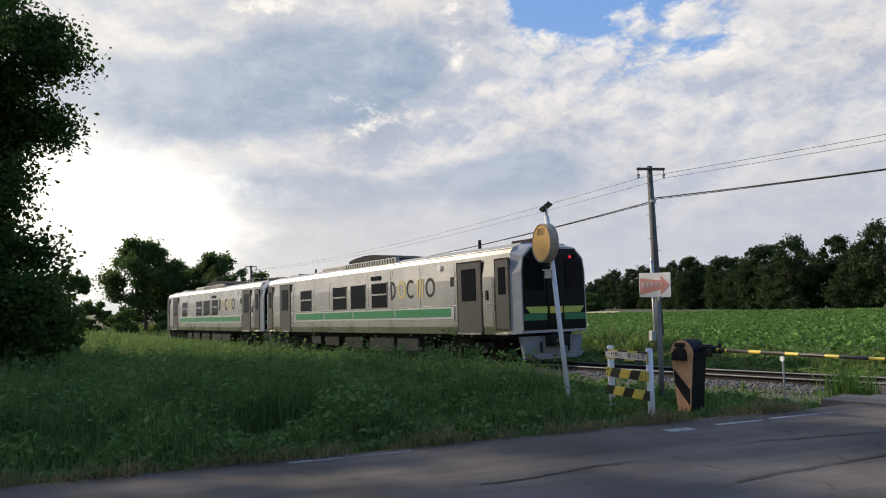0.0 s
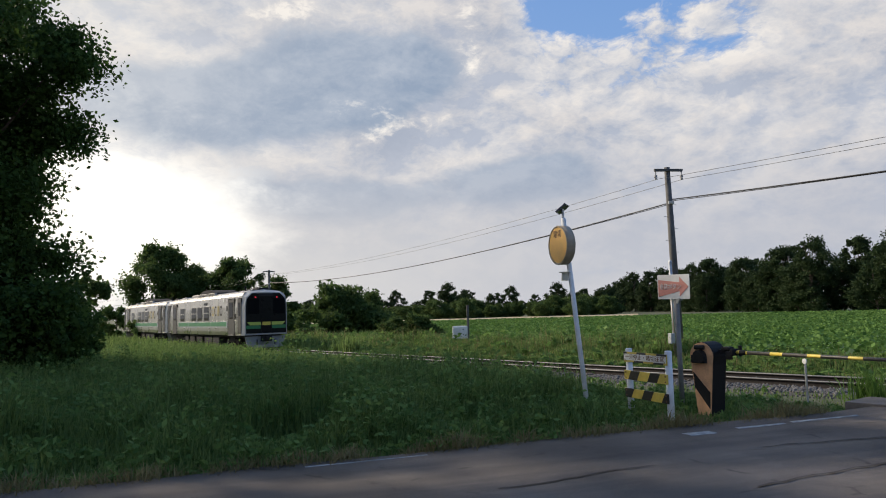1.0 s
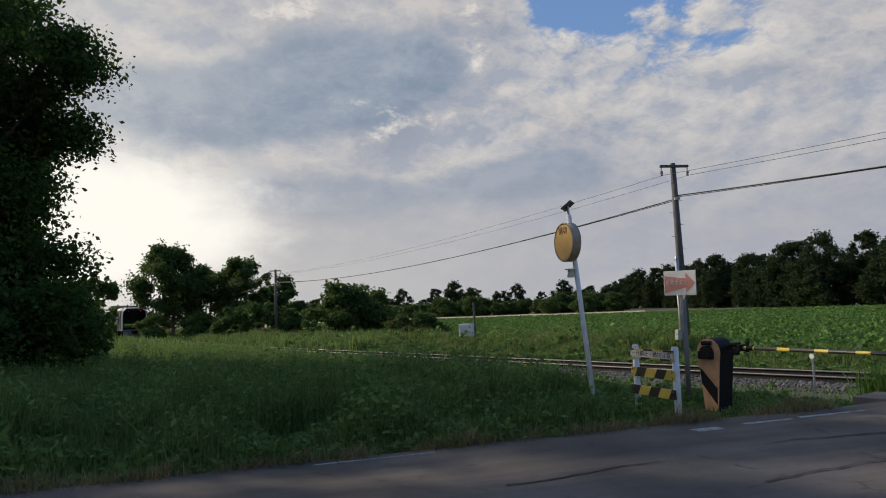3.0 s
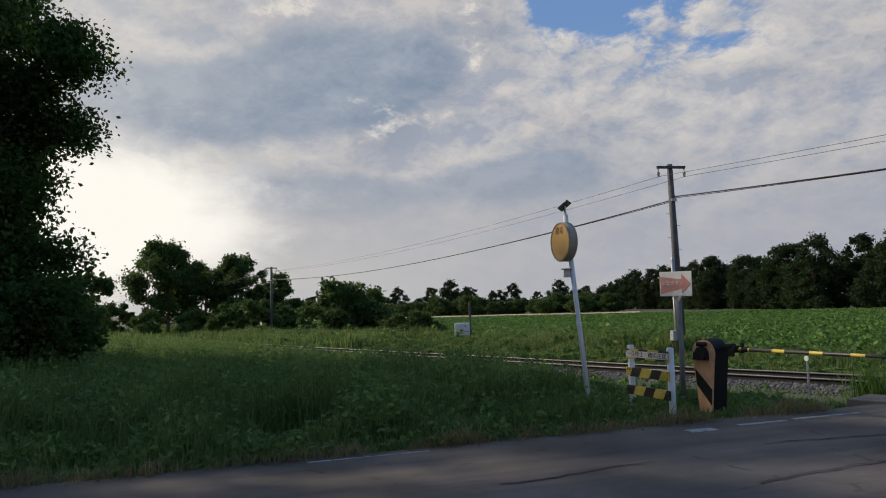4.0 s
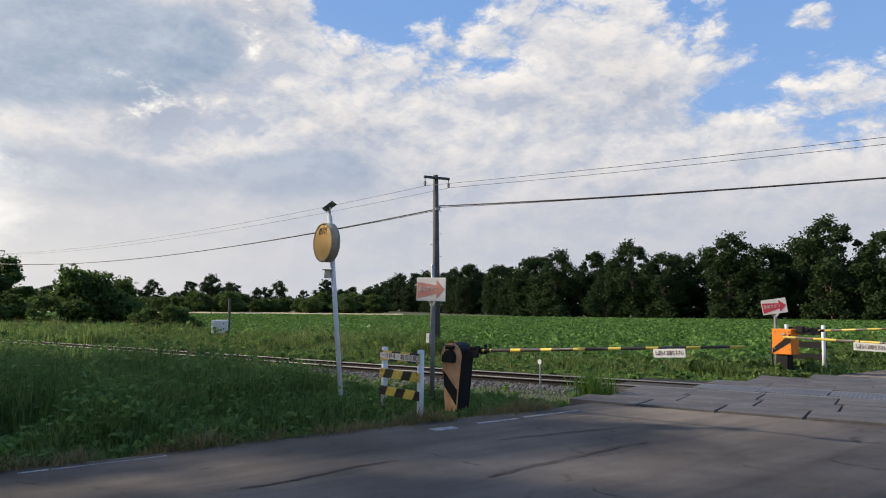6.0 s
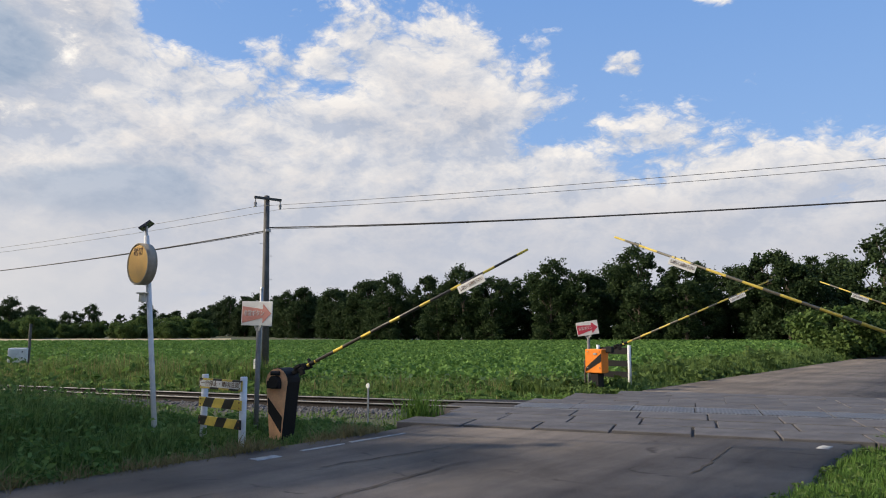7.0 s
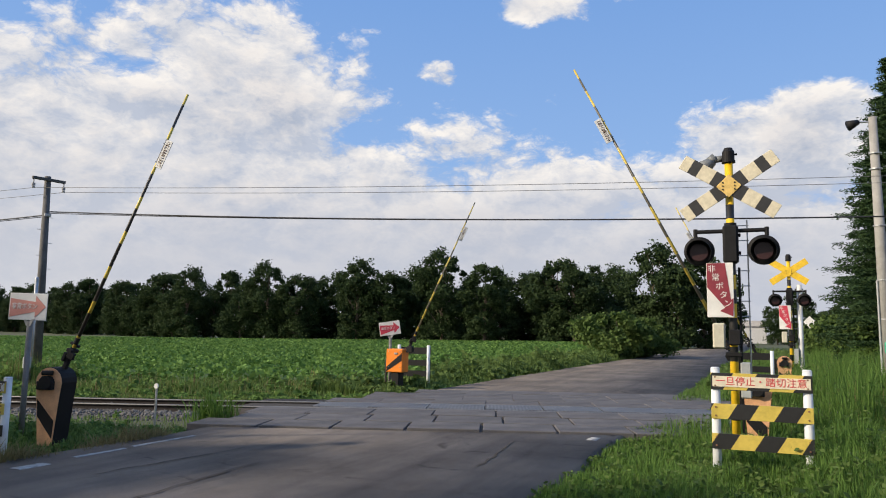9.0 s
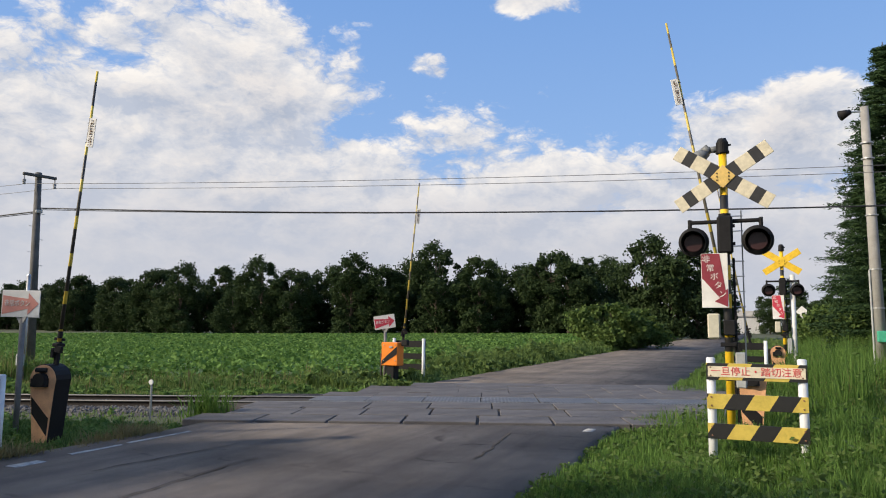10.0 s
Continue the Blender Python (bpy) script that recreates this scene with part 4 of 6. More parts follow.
def make_trees():
    rnd = random.Random(21)
    dark = "dense dark green broadleaf tree beside the railway"
    put(build_tree("roadside_tree", 1, 12.9, 4.6, 130000, 0.095, M["leaf_near"], "tall dense broadleaf tree on the verge", base=0.20, lobes=70, heavy=1.7, full=True), -34.3, 27.0, 20)
    put(build_tree("roadside_tree", 2, 10.0, 4.0, 30000, 0.16, M["leaf_near"], "dark broadleaf tree beside a taller one", base=0.08, lobes=34), -42.0, 24.0, 70)
    put(build_tree("roadside_bush", 3, 3.2, 2.6, 26000, 0.10, M["leaf_near"], "dark bush at the foot of the trees", "bush", base=0.05, lobes=26, shrub=True), -30.0, 27.0, 0)
    put(build_tree("roadside_bush", 4, 3.4, 2.8, 24000, 0.10, M["leaf_near"], "dark bush at the foot of the trees", "bush", base=0.05, lobes=26, shrub=True), -34.0, 23.0, 50)
    put(build_tree("roadside_bush", 14, 6.6, 2.6, 24000, 0.11, M["leaf_near"], "tall dark bush beneath a tree", "bush", base=0.05, lobes=34, shrub=True, full=True), -34.8, 27.5, 0)
    # unseen trees added towards the sun, so that verge and near road lie in shade
    shade_tree = build_tree("roadside_tree", 12, 13.0, 4.6, 13000, 0.19, M["leaf_near"], "unseen tall broadleaf tree added to shade the verge", base=0.08, lobes=40)
    put(shade_tree, -50, 22, 0, 1.15)
    for bb, rr, ss in ((-61, 20, 1.2), (-71, 23, 1.1), (-82, 30, 1.0)):
        place(shade_tree, bb, rr, rnd.uniform(0, 360), ss)
    # the group behind the bend
    put(build_tree("bend_tree", 5, 10.6, 4.2, 30000, 0.17, M["leaf_bend"], dark, lobes=34, base=0.14), -21.2, 86, 0)
    put(build_tree("bend_tree", 6, 9.2, 3.7, 24000, 0.17, M["leaf_bend"], dark, lobes=26, base=0.12), -16.0, 88, 40)
    put(build_tree("bend_tree", 7, 8.0, 4.2, 16000, 0.20, M["leaf_bend"], dark, lobes=22, base=0.08), -18.6, 90, 90)
    put(build_tree("bend_tree", 8, 7.2, 3.4, 13000, 0.20, M["leaf_bend"], dark, lobes=20, base=0.1), -13.6, 92, 10)
    put(build_tree("bend_tree", 9, 9.0, 3.4, 8000, 0.28, M["leaf_bend"], "pale leafy tree far along the line", lobes=22, base=0.1), -26.2, 112, 10)
    shrub = build_tree("line_bush", 10, 3.0, 2.1, 7000, 0.15, M["leaf_shrub"], "green bush beside the railway", "bush", base=0.06, lobes=18, shrub=True)
    put(shrub, -17.0, 72, 0)
    for b, r, s in ((-14.6, 70, 1.1), (-12.6, 74, 0.9), (-19.5, 80, 0.9), (-22.5, 78, 0.9), (-11.0, 58, 0.55), (-24.5, 95, 1.2)):
        place(shrub, b, r, rnd.uniform(0, 360), s)
    big = build_tree("line_bush", 11, 4.6, 3.6, 12000, 0.20, M["leaf_bend"], "broad dark bush beside the railway", "bush", base=0.05, lobes=26, shrub=True)
    put(big, -8.3, 66, 0)
    place(big, -6.3, 70, 130, 0.85)
    for b, r, s in ((-3.9, 50, 0.36), (-2.1, 49, 0.40), (-3.0, 53, 0.30)):
        place(big, b, r, rnd.uniform(0, 360), s)
    # far rows
    protos = [build_tree("far_tree", 30 + i, h, r, 17000, 0.21, M["leaf_far"], "dark broadleaf tree in a far row", lobes=n, base=0.03, full=True, heavy=v)
              for i, (h, r, n, v) in enumerate(((12.6, 3.9, 44, 0.9), (10.2, 4.8, 40, 0.7), (11.6, 5.2, 52, 1.1), (13.2, 4.4, 46, 1.25), (9.4, 4.2, 36, 0.8), (11.8, 4.6, 50, 1.0)))]
    row = []
    for i in range(40):                                     # beyond the left of the field
        row.append((-14.5 + i * 0.72 + rnd.uniform(-0.4, 0.4), 215 + rnd.uniform(-10, 40), rnd.choice((rnd.uniform(0.4, 0.6), rnd.uniform(0.6, 0.85)))))
    knots = [(13.0, 290), (20.0, 205), (27, 160), (33, 140), (41, 126), (50, 117), (57, 112), (61, 112)]
    for j in range(len(knots) - 1):
        (b0, r0), (b1, r1) = knots[j], knots[j + 1]
        n = max(3, int((b1 - b0) / 57.3 * (r0 + r1) / 2 / 2.7) + (8 if j < 2 else 1))
        for i in range(n):
            f = i / n
            row.append((b0 + (b1 - b0) * f, r0 + (r1 - r0) * f + rnd.uniform(-4, 16), rnd.choice((rnd.uniform(0.85, 1.0), rnd.uniform(1.0, 1.22)))))
    for b, r, s in ((62.9, 104, 1.1), (64.8, 100, 1.15), (66.6, 104, 1.1), (68.0, 116, 0.9), (61.6, 130, 0.9), (71.5, 190, 0.8), (73, 170, 0.9), (74.5, 200, 0.9), (76, 190, 0.95), (75.2, 260, 0.9)):
        row.append((b, r, s))
    for i, (b, r, s) in enumerate(row):
        proto = protos[i % 6]
        if i < 6:
            put(proto, b, r, rnd.uniform(0, 360), s)
        else:
            place(proto, b, r, rnd.uniform(0, 360), s)
    for i in range(34):
        place(big, -14.5 + i * 0.82 + rnd.uniform(-0.3, 0.3), 196 + rnd.uniform(-8, 12), rnd.uniform(0, 360), rnd.uniform(0.7, 1.15))
    # shrubs by the far road
    road_shrub = build_tree("roadside_shrub", 50, 3.4, 2.7, 9000, 0.16, M["leaf_shrub"], "leafy green shrub beside the road", "bush", base=0.05, lobes=22, shrub=True)
    put(road_shrub, 60.3, 52, 0, 1.0)
    place(road_shrub, 62.4, 56, 70, 0.9)
    place(road_shrub, 61.4, 60, 200, 0.7)
    place(road_shrub, 76.6, 46, 30, 0.95)
    place(road_shrub, 78.0, 37, 130, 0.75)
    place(road_shrub, 75.4, 58, 220, 0.9)
    conifer = build_conifer("spruce", 60, 14.5, 3.7, "tall dark green spruce beside the road")
    put(conifer, 79.6, 37, 0)
    place(conifer, 78.3, 48, 100, 0.85)
    place(conifer, 83.0, 42, 200, 1.0)
    place(conifer, 77.6, 66, 40, 0.55)
    # trees beyond the roadside behind the camera close the place
    for b, r, s in ((120, 70, 1.0), (150, 80, 1.1), (180, 85, 1.0), (210, 80, 1.1), (240, 70, 1.0), (265, 55, 0.9), (290, 45, 0.8), (100, 85, 1.0)):
        place(protos[rnd.randrange(6)], b, r, rnd.uniform(0, 360), s)


# ---------------------------------------------------------------- signs, barriers, poles
FACING = ROAD_AZ - 90          # local +y runs along the road, the front faces traffic that leaves the camera's side


def stand(x, y, rz=FACING, z=0.0):
    return pose(x, y, float(drop(x, y)) + z, 0, 0, rz)


def make_disc_sign():
    t = thing("warning_disc_sign", stand(2.13, 11.0), "faded orange warning disc on a leaning white pole", "sign")
    def at_height(z):
        return Vector((0, 0, 0)) + Matrix.Rotation(-radians(FACING), 3, "Z") @ Vector((-0.21 * z / 2.9, 0.21 * z / 2.9, 0)) + Vector((0, 0, z))
    part("pole", tube(B(), at_height(-0.3), at_height(3.05), 0.038, None, 14), M["white_post"], t, "white painted steel pole", True)
    c = at_height(2.62) + Vector((0, -0.07, 0))
    bm = B()
    tube(bm, c + Vector((0, -0.075, 0)), c + Vector((0, 0.055, 0)), 0.305, None, 40)
    disc = part("disc_housing", bm, M["disc_rim"], t, "brownish metal housing", True)
    part("disc_face", tube(B(), c + Vector((0, -0.084, 0)), c + Vector((0, -0.0755, 0)), 0.274, None, 40), M["orange_face"], disc, "faded orange face")
    bm = B()
    for i in range(20):
        a0, a1 = math.tau * i / 20, math.tau * (i + 1) / 20
        tube(bm, c + Vector((math.cos(a0) * 0.296, -0.08, math.sin(a0) * 0.296)), c + Vector((math.cos(a1) * 0.296, -0.08, math.sin(a1) * 0.296)), 0.013, None, 6)
    part("rim", bm, M["disc_rim"], disc)
    lettering("writing", "踏切", 0.13, M["brown_text"], disc, Matrix.Translation(c + Vector((0.0, -0.086, 0.17))) @ pose(0, 0, 0, 90, 0, 0), 0.24)
    top = at_height(3.14)
    bm = B()
    box(bm, 0.30, 0.20, 0.025, Matrix.Translation(top + Vector((0, 0, 0.06))) @ pose(0, 0, 0, 38, 0, -40))
    part("solar_panel", bm, M["solar"], t, "small dark solar panel")
    part("bracket", tube(B(), at_height(3.0), top + Vector((0, 0, 0.05)), 0.02), M["galv"], t)
    k = at_height(2.13)
    bm = B()
    tube(bm, k + Vector((-0.02, -0.09, -0.06)), k + Vector((-0.02, -0.09, 0.06)), 0.055, 0.045, 12)
    tube(bm, k + Vector((-0.02, -0.09, 0.06)), k + Vector((-0.02, -0.09, 0.075)), 0.085, None, 12)
    tube(bm, k + Vector((0, 0, 0.03)), k + Vector((-0.02, -0.09, 0.03)), 0.012)
    part("sensor", bm, M["beige_box"], t, "small beige sensor with a round cap")


def hazard_fence(m, words, faded, label, top=1.24):
    t = thing("warning_fence", m, label, "fence", "warning fences at the crossing")
    for x in (-0.5, 0.5):
        post = part("post", tube(B(), (x, 0.03, -0.35), (x, 0.03, top - 0.015), 0.052, None, 16), M["white_post"], t, "", True)
        part("cap", tube(B(), (x, 0.03, top - 0.015), (x, 0.03, top), 0.056, 0.04, 16), M["white_post"], post)
    k = top / 1.24
    for z, mat in ((0.72 * k, "hazard"), (0.37 * k, "hazard")):
        bm = B()
        box(bm, 1.10, 0.014, 0.18 * k, at(0, -0.03, z), 0.003)
        part("striped_board", bm, M[mat], t, "yellow and black striped board")
    zt = top - 0.165 * k
    bm = B()
    box(bm, 1.10, 0.014, 0.20 * k, at(0, -0.03, zt), 0.003)
    board = part("writing_board", bm, M["hazard"], t, "board with a warning in red letters")
    bm = B()
    box(bm, 1.06, 0.006, 0.125 * k, at(0, -0.040, zt))
    part("writing_panel", bm, M["sign_white"] if faded else M["board_yellow"], board)
    lettering("writing", words, 0.11 * k, M["brown_text"] if faded else M["red_text"], board, at(0, -0.045, zt, 90, 0, 0), 0.98)
    for x in (-0.5, 0.5):
        for z in (zt, 0.72 * k, 0.37 * k):
            for dz in (-0.05, 0.05):
                part("bolt", tube(B(), (x, -0.047, z + dz * k), (x, -0.036, z + dz * k), 0.011, None, 6), M["rust_brown"], t)
    return t


def arrow_board(parent, m, wide, high, red, words, back=True):
    """A white board with a broad red arrow that points to the right."""
    bm = B()
    box(bm, wide, 0.012, high, m, 0.004)
    b = part("board", bm, M["sign_white"], parent, "white board with a red arrow")
    w, h = wide * 0.47, high * 0.5
    pts = [(-w, h * 0.60), (w * 0.42, h * 0.36), (w * 0.42, h * 0.80), (w, 0), (w * 0.42, -h * 0.80), (w * 0.42, -h * 0.36), (-w, -h * 0.80)]
    part("arrow", prism(B(), pts, 0.004, m @ at(0, -0.0105, 0)), M[red], b)
    if words:
        lettering("writing", words, high * 0.26, M["sign_white"], b, m @ at(-wide * 0.09, -0.0135, 0, 90, 0, 0), wide * 0.66)
    return b


def button_sign(name, m, post_h, wide, high, red, tilt=0.0, label="", turn=0.0):
    t = thing(name, m, label, "sign")
    part("post", tube(B(), (0, 0, -0.3), (0, 0, post_h), 0.042, None, 12), M["dull_post"], t, "dull grey steel post", True)
    arrow_board(t, at(0, -0.05, post_h + high * 0.42, 0, tilt, turn), wide, high, red, "非常ボタン")
    bm = B()
    prism(bm, [(-0.12, 0), (0.12, 0), (0.05, -0.1), (-0.05, -0.1)], 0.02, at(0, -0.03, post_h - 0.02))
    part("bracket", bm, M["galv"], t)
    return t


def make_arm(machine, length, paint, front):
    """A barrier arm that reaches along its local x from its pivot, with its hanging notice."""
    bm = B()
    tube(bm, (0.42, 0, 0), (length, 0, 0), 0.029, 0.017, 12)
    arm = part("barrier_arm", bm, M[paint], machine, "yellow and black banded arm", True)
    bm = B()
    box(bm, 0.46, 0.06, 0.07, at(0.24, 0, 0), 0.01)
    box(bm, 0.14, 0.13, 0.05, at(0.30, 0, 0.05), 0.008)
    box(bm, 0.05, 0.16, 0.10, at(0.42, 0, 0.0), 0.008)
    box(bm, 0.04, 0.05, 0.16, at(0.50, 0.03, 0.02), 0.006)
    box(bm, 0.10, 0.05, 0.12, at(0.36, -0.05, -0.05), 0.008)
    tube(bm, (0.02, -0.09, 0), (0.02, 0.09, 0), 0.07, None, 14)
    tube(bm, (0.52, 0, 0.0), (0.62, 0, 0.0), 0.036, None, 12)
    part("arm_clamp", bm, M["black"], arm, "black arm clamp")
    x0 = length * 0.79
    bm = B()
    box(bm, 0.44, 0.012, 0.115, at(x0, -0.03 * front, -0.07), 0.003)
    part("notice", bm, M["sign_white"], arm, "white hanging notice")
    lettering("writing", "しばらくお待ち下さい", 0.07, M["brown_text"], arm, at(x0, -0.039 * front, -0.07, 90, 0, 0 if front > 0 else 180), 0.38)
    for dx in (-0.15, 0.15):
        part("strap", tube(B(), (x0 + dx, -0.03 * front, -0.03), (x0 + dx, -0.01 * front, 0.03), 0.006, None, 6), M["cable"], arm)
    return arm


def make_machine(m, label, lit="tan"):
    """A rounded barrier machine with a banded face."""
    t = thing("barrier_machine", m, label, "barrier machine", "machines of the crossing barriers")
    pts = [(-0.12, -0.05), (0.12, -0.05), (0.20, 0.72)] + [(0.22 * math.cos(a), 0.84 + 0.22 * math.sin(a)) for a in [radians(k) for k in range(0, 181, 18)]] + [(-0.20, 0.72)]
    body = part("housing", prism(B(), pts, 0.30, at(0, -0.20, 0)), M["black"], t, "black rounded housing")
    inner = [(x * 0.97, z * 0.993) for x, z in pts]
    face = part("front_plate", prism(B(), inner, 0.012, at(0, -0.214, 0)), M[lit], body, "worn tan front plate")
    part("diagonal_band", prism(B(), [(-0.165, 0.60), (0.13, 0.30), (0.115, 0.05), (-0.15, 0.36)], 0.004, at(0, -0.2185, 0)), M["black"], face)
    bm = B()
    tube(bm, (0.0, -0.30, 0.84), (0.0, -0.20, 0.84), 0.10, None, 18)
    box(bm, 0.26, 0.07, 0.12, at(-0.02, -0.25, 0.80), 0.01)
    tube(bm, (-0.06, -0.28, 0.98), (0.08, -0.24, 0.98), 0.035, None, 10)
    part("crank", bm, M["black"], t, "black crank hub")
    bm = B()
    box(bm, 0.12, 0.05, 0.45, at(-0.24, 0.02, 0.72, 0, 8, 0), 0.01)
    part("counterweight", bm, M["black"], t)
    bm = B()
    box(bm, 0.20, 0.26, 0.12, at(0, -0.02, -0.08), 0.01)
    part("footing", bm, M["black"], t)
    return t


def make_box_machine(m):
    """The newer orange box machine beyond the line."""
    t = thing("barrier_machine", m, "bright orange box barrier machine on a black foot", "barrier machine", "machines of the crossing barriers")
    bm = B()
    box(bm, 0.52, 0.40, 0.66, at(0, 0, 0.80), 0.02)
    body = part("housing", bm, M["orange"], t, "bright orange housing")
    part("diagonal_band", prism(B(), [(-0.24, 0.50), (0.24, 0.80), (0.24, 1.02), (-0.24, 0.62)], 0.006, at(0, -0.207, 0)), M["black"], body)
    bm = B()
    for x in (-0.18, 0.18):
        for z in (0.62, 1.06):
            tube(bm, (x, -0.22, z), (x, -0.20, z), 0.014, None, 6)
    box(bm, 0.10, 0.03, 0.05, at(0.05, -0.21, 1.0), 0.005)
    part("bolts", bm, M["galv"], body)
    bm = B()
    box(bm, 0.26, 0.30, 0.50, at(0, 0, 0.22), 0.02)
    part("foot", bm, M["black"], t)
    bm = B()
    tube(bm, (-0.34, -0.05, -0.1), (-0.34, -0.05, 0.82), 0.03, None, 10)
    part("marker_post", bm, M["arm_bands"], t)
    bm = B()
    tube(bm, (0.30, 0, 1.10), (0.46, 0, 1.12), 0.05, None, 10)
    box(bm, 0.2, 0.14, 0.18, at(0.40, 0, 1.12), 0.02)
    part("crank", bm, M["black"], t)
    return t


def rail_fence(m):
    t = thing("warning_fence", m, "back of a dark boarded warning fence with white posts", "fence", "warning fences at the crossing")
    for x in (-0.5, 0.5):
        part("post", tube(B(), (x, -0.03, -0.35), (x, -0.03, 1.22), 0.052, None, 14), M["white_post"], t, "", True)
    for z, h in ((1.05, 0.2), (0.68, 0.17), (0.36, 0.17)):
        bm = B()
        box(bm, 1.10, 0.014, h, at(0, 0.03, z), 0.003)
        part("board", bm, M["black"], t, "dark back of a board")
    return t


def make_signal(m, label, near=True):
    """A crossing signal: banded post, crossbuck, twin lamps, bell, signs and boxes."""
    t = thing("crossing_signal", m, label, "crossing signal", "signals of the crossing")
    part("post", tube(B(), (0, 0, -0.3), (0, 0, 4.26), 0.057, None, 20), M["post_bands"], t, "yellow and black banded post", True)
    bm = B()
    tube(bm, (0, 0, 4.17), (0, 0, 4.30), 0.085, None, 20)
    tube(bm, (0, 0, 4.30), (0, 0, 4.36), 0.085, 0.055, 20)
    tube(bm, (0, 0, 4.14), (0, 0, 4.17), 0.095, None, 20)
    tube(bm, (0.06, 0, 4.26), (0.12, 0, 4.26), 0.015, None, 8)
    part("post_cap", bm, M["black"], t)
    if near:
        horn = B()
        tube(horn, (-0.06, 0.04, 4.22), (-0.20, 0.06, 4.22), 0.05, None, 12)
        tube(horn, (-0.18, 0.06, 4.25), (-0.26, 0.06, 4.19), 0.075, None, 14)
        tube(horn, (-0.22, 0.06, 4.20), (-0.40, 0.04, 4.06), 0.07, 0.135, 18)
        tube(horn, (-0.40, 0.04, 4.06), (-0.42, 0.04, 4.045), 0.15, None, 18)
        part("horn", horn, M["horn_grey"], t, "grey loudspeaker horn", True)
    c = Vector((0, -0.11, 3.77))
    for k, a in enumerate((33.0, 147.0)):
        bm = B()
        box(bm, 1.50 if near else 1.30, 0.016, 0.215, Matrix.Identity(4), 0.004)
        o = part("crossbuck_board", bm, M["buck_bands"] if near else M["yellow"], t, "weathered cream and black board" if near else "yellow board")
        o.matrix_local = Matrix.Translation(c + Vector((0, -0.018 * k, 0))) @ pose(0, 0, 0, 0, -a, 0)
    bm = B()
    box(bm, 0.24, 0.014, 0.24, Matrix.Translation(c + Vector((0, -0.034, 0))) @ pose(0, 0, 0, 0, 45, 0), 0.003)
    plate = part("centre_plate", bm, M["plate_yellow"] if near else M["yellow"], t, "faded yellow centre plate" if near else "yellow centre plate")
    bm = B()
    for dx in (-0.08, 0.08):
        for dz in (-0.05, 0.0, 0.05):
            tube(bm, c + Vector((dx, -0.05, dz)), c + Vector((dx, -0.04, dz)), 0.012, None, 6)
    part("bolts", bm, M["black"], plate)
    bm = B()
    tube(bm, (-0.48, -0.02, 3.13), (0.48, -0.02, 3.13), 0.03, None, 10)
    for x in (-0.48, 0.48):
        tube(bm, (x, -0.02, 3.17), (x, -0.02, 2.98), 0.03, None, 10)
    part("lamp_bracket", bm, M["black"], t)
    bm = B()
    box(bm, 0.21, 0.19, 0.55, at(0, -0.05, 2.93), 0.03)
    tube(bm, (0, -0.03, 3.10), (0, -0.03, 3.24), 0.085, None, 14)
    for z in (2.80, 3.06):
        box(bm, 0.03, 0.04, 0.05, at(0.12, -0.05, z), 0.006)
    part("relay_box", bm, M["black"], t, "black relay box")
    for x in (-0.43, 0.43):
        bm = B()
        tube(bm, (x, -0.12, 2.84), (x, -0.05, 2.84), 0.205, 0.215, 32)
        tube(bm, (x, -0.05, 2.84), (x, 0.16, 2.84), 0.20, 0.10, 24)
        lamp = part("lamp_backboard", bm, M["black"], t, "round backboard", True)
        part("lens", tube(B(), (x, -0.135, 2.82), (x, -0.118, 2.82), 0.125, 0.135, 24), M["lens"], lamp, "dark red unlit lens")
        bm = B()
        n = 18
        v = []
        for i in range(n + 1):
            a = radians(-40 + 260 * i / n)
            r = 0.168
            v.append((bm.verts.new((x + r * math.cos(a), -0.12, 2.82 + r * math.sin(a))), bm.verts.new((x + r * 0.97 * math.cos(a), -0.12 - 0.22 * (0.30 + 0.70 * max(0, math.sin(a))), 2.81 + r * 0.97 * math.sin(a)))))
        for i in range(n):
            bm.faces.new((v[i][0], v[i][1], v[i + 1][1], v[i + 1][0]))
        o = part("hood", bm, M["black"], lamp)
        sol = o.modifiers.new("thick", "SOLIDIFY")
        sol.thickness = 0.008
    # the long sign with its arrow that points down
    sx = -0.155
    bm = B()
    box(bm, 0.36, 0.014, 0.78, at(sx, -0.12, 2.27), 0.004)
    sg = part("button_sign", bm, M["sign_white"], t, "white sign with a dark red arrow pointing down")
    part("arrow", prism(B(), [(-0.175, 0.385), (0.07, 0.385), (0.140, -0.14), (0.175, -0.12), (0.165, -0.375), (-0.01, -0.30), (0.06, -0.25), (-0.175, 0.04)], 0.004, at(sx, -0.1315, 2.27)), M["red_dark"] if near else M["red_sign"], sg)
    for i, ch in enumerate("非常ボタン"):
        lettering("writing", ch, 0.115, M["sign_white"], sg, at(sx - 0.11 + i * 0.052, -0.134, 2.27 + 0.30 - i * 0.125, 90, 0, 0))
    bm = B()
    box(bm, 0.17, 0.14, 0.36, at(-0.19, -0.02, 1.62), 0.02)
    part("button_box", bm, M["beige_box"], t, "beige emergency button box")
    bm = B()
    box(bm, 0.16, 0.16, 0.22, at(0.02, -0.03, 1.60), 0.015)
    box(bm, 0.22, 0.10, 0.06, at(0.0, -0.02, 1.36), 0.01)
    tube(bm, (0.1, 0.02, 0.2), (0.1, 0.02, 2.6), 0.018, None, 8)
    part("cable_box", bm, M["black"], t)
    bm = B()
    box(bm, 0.14, 0.16, 0.50, at(0.15, 0.05, 1.00), 0.015)
    part("control_box", bm, M["grey_paint"], t, "pale grey control box")
    bm = B()
    tube(bm, (0.22, 0.12, 1.0), (0.22, 0.12, 3.3), 0.010, None, 8)
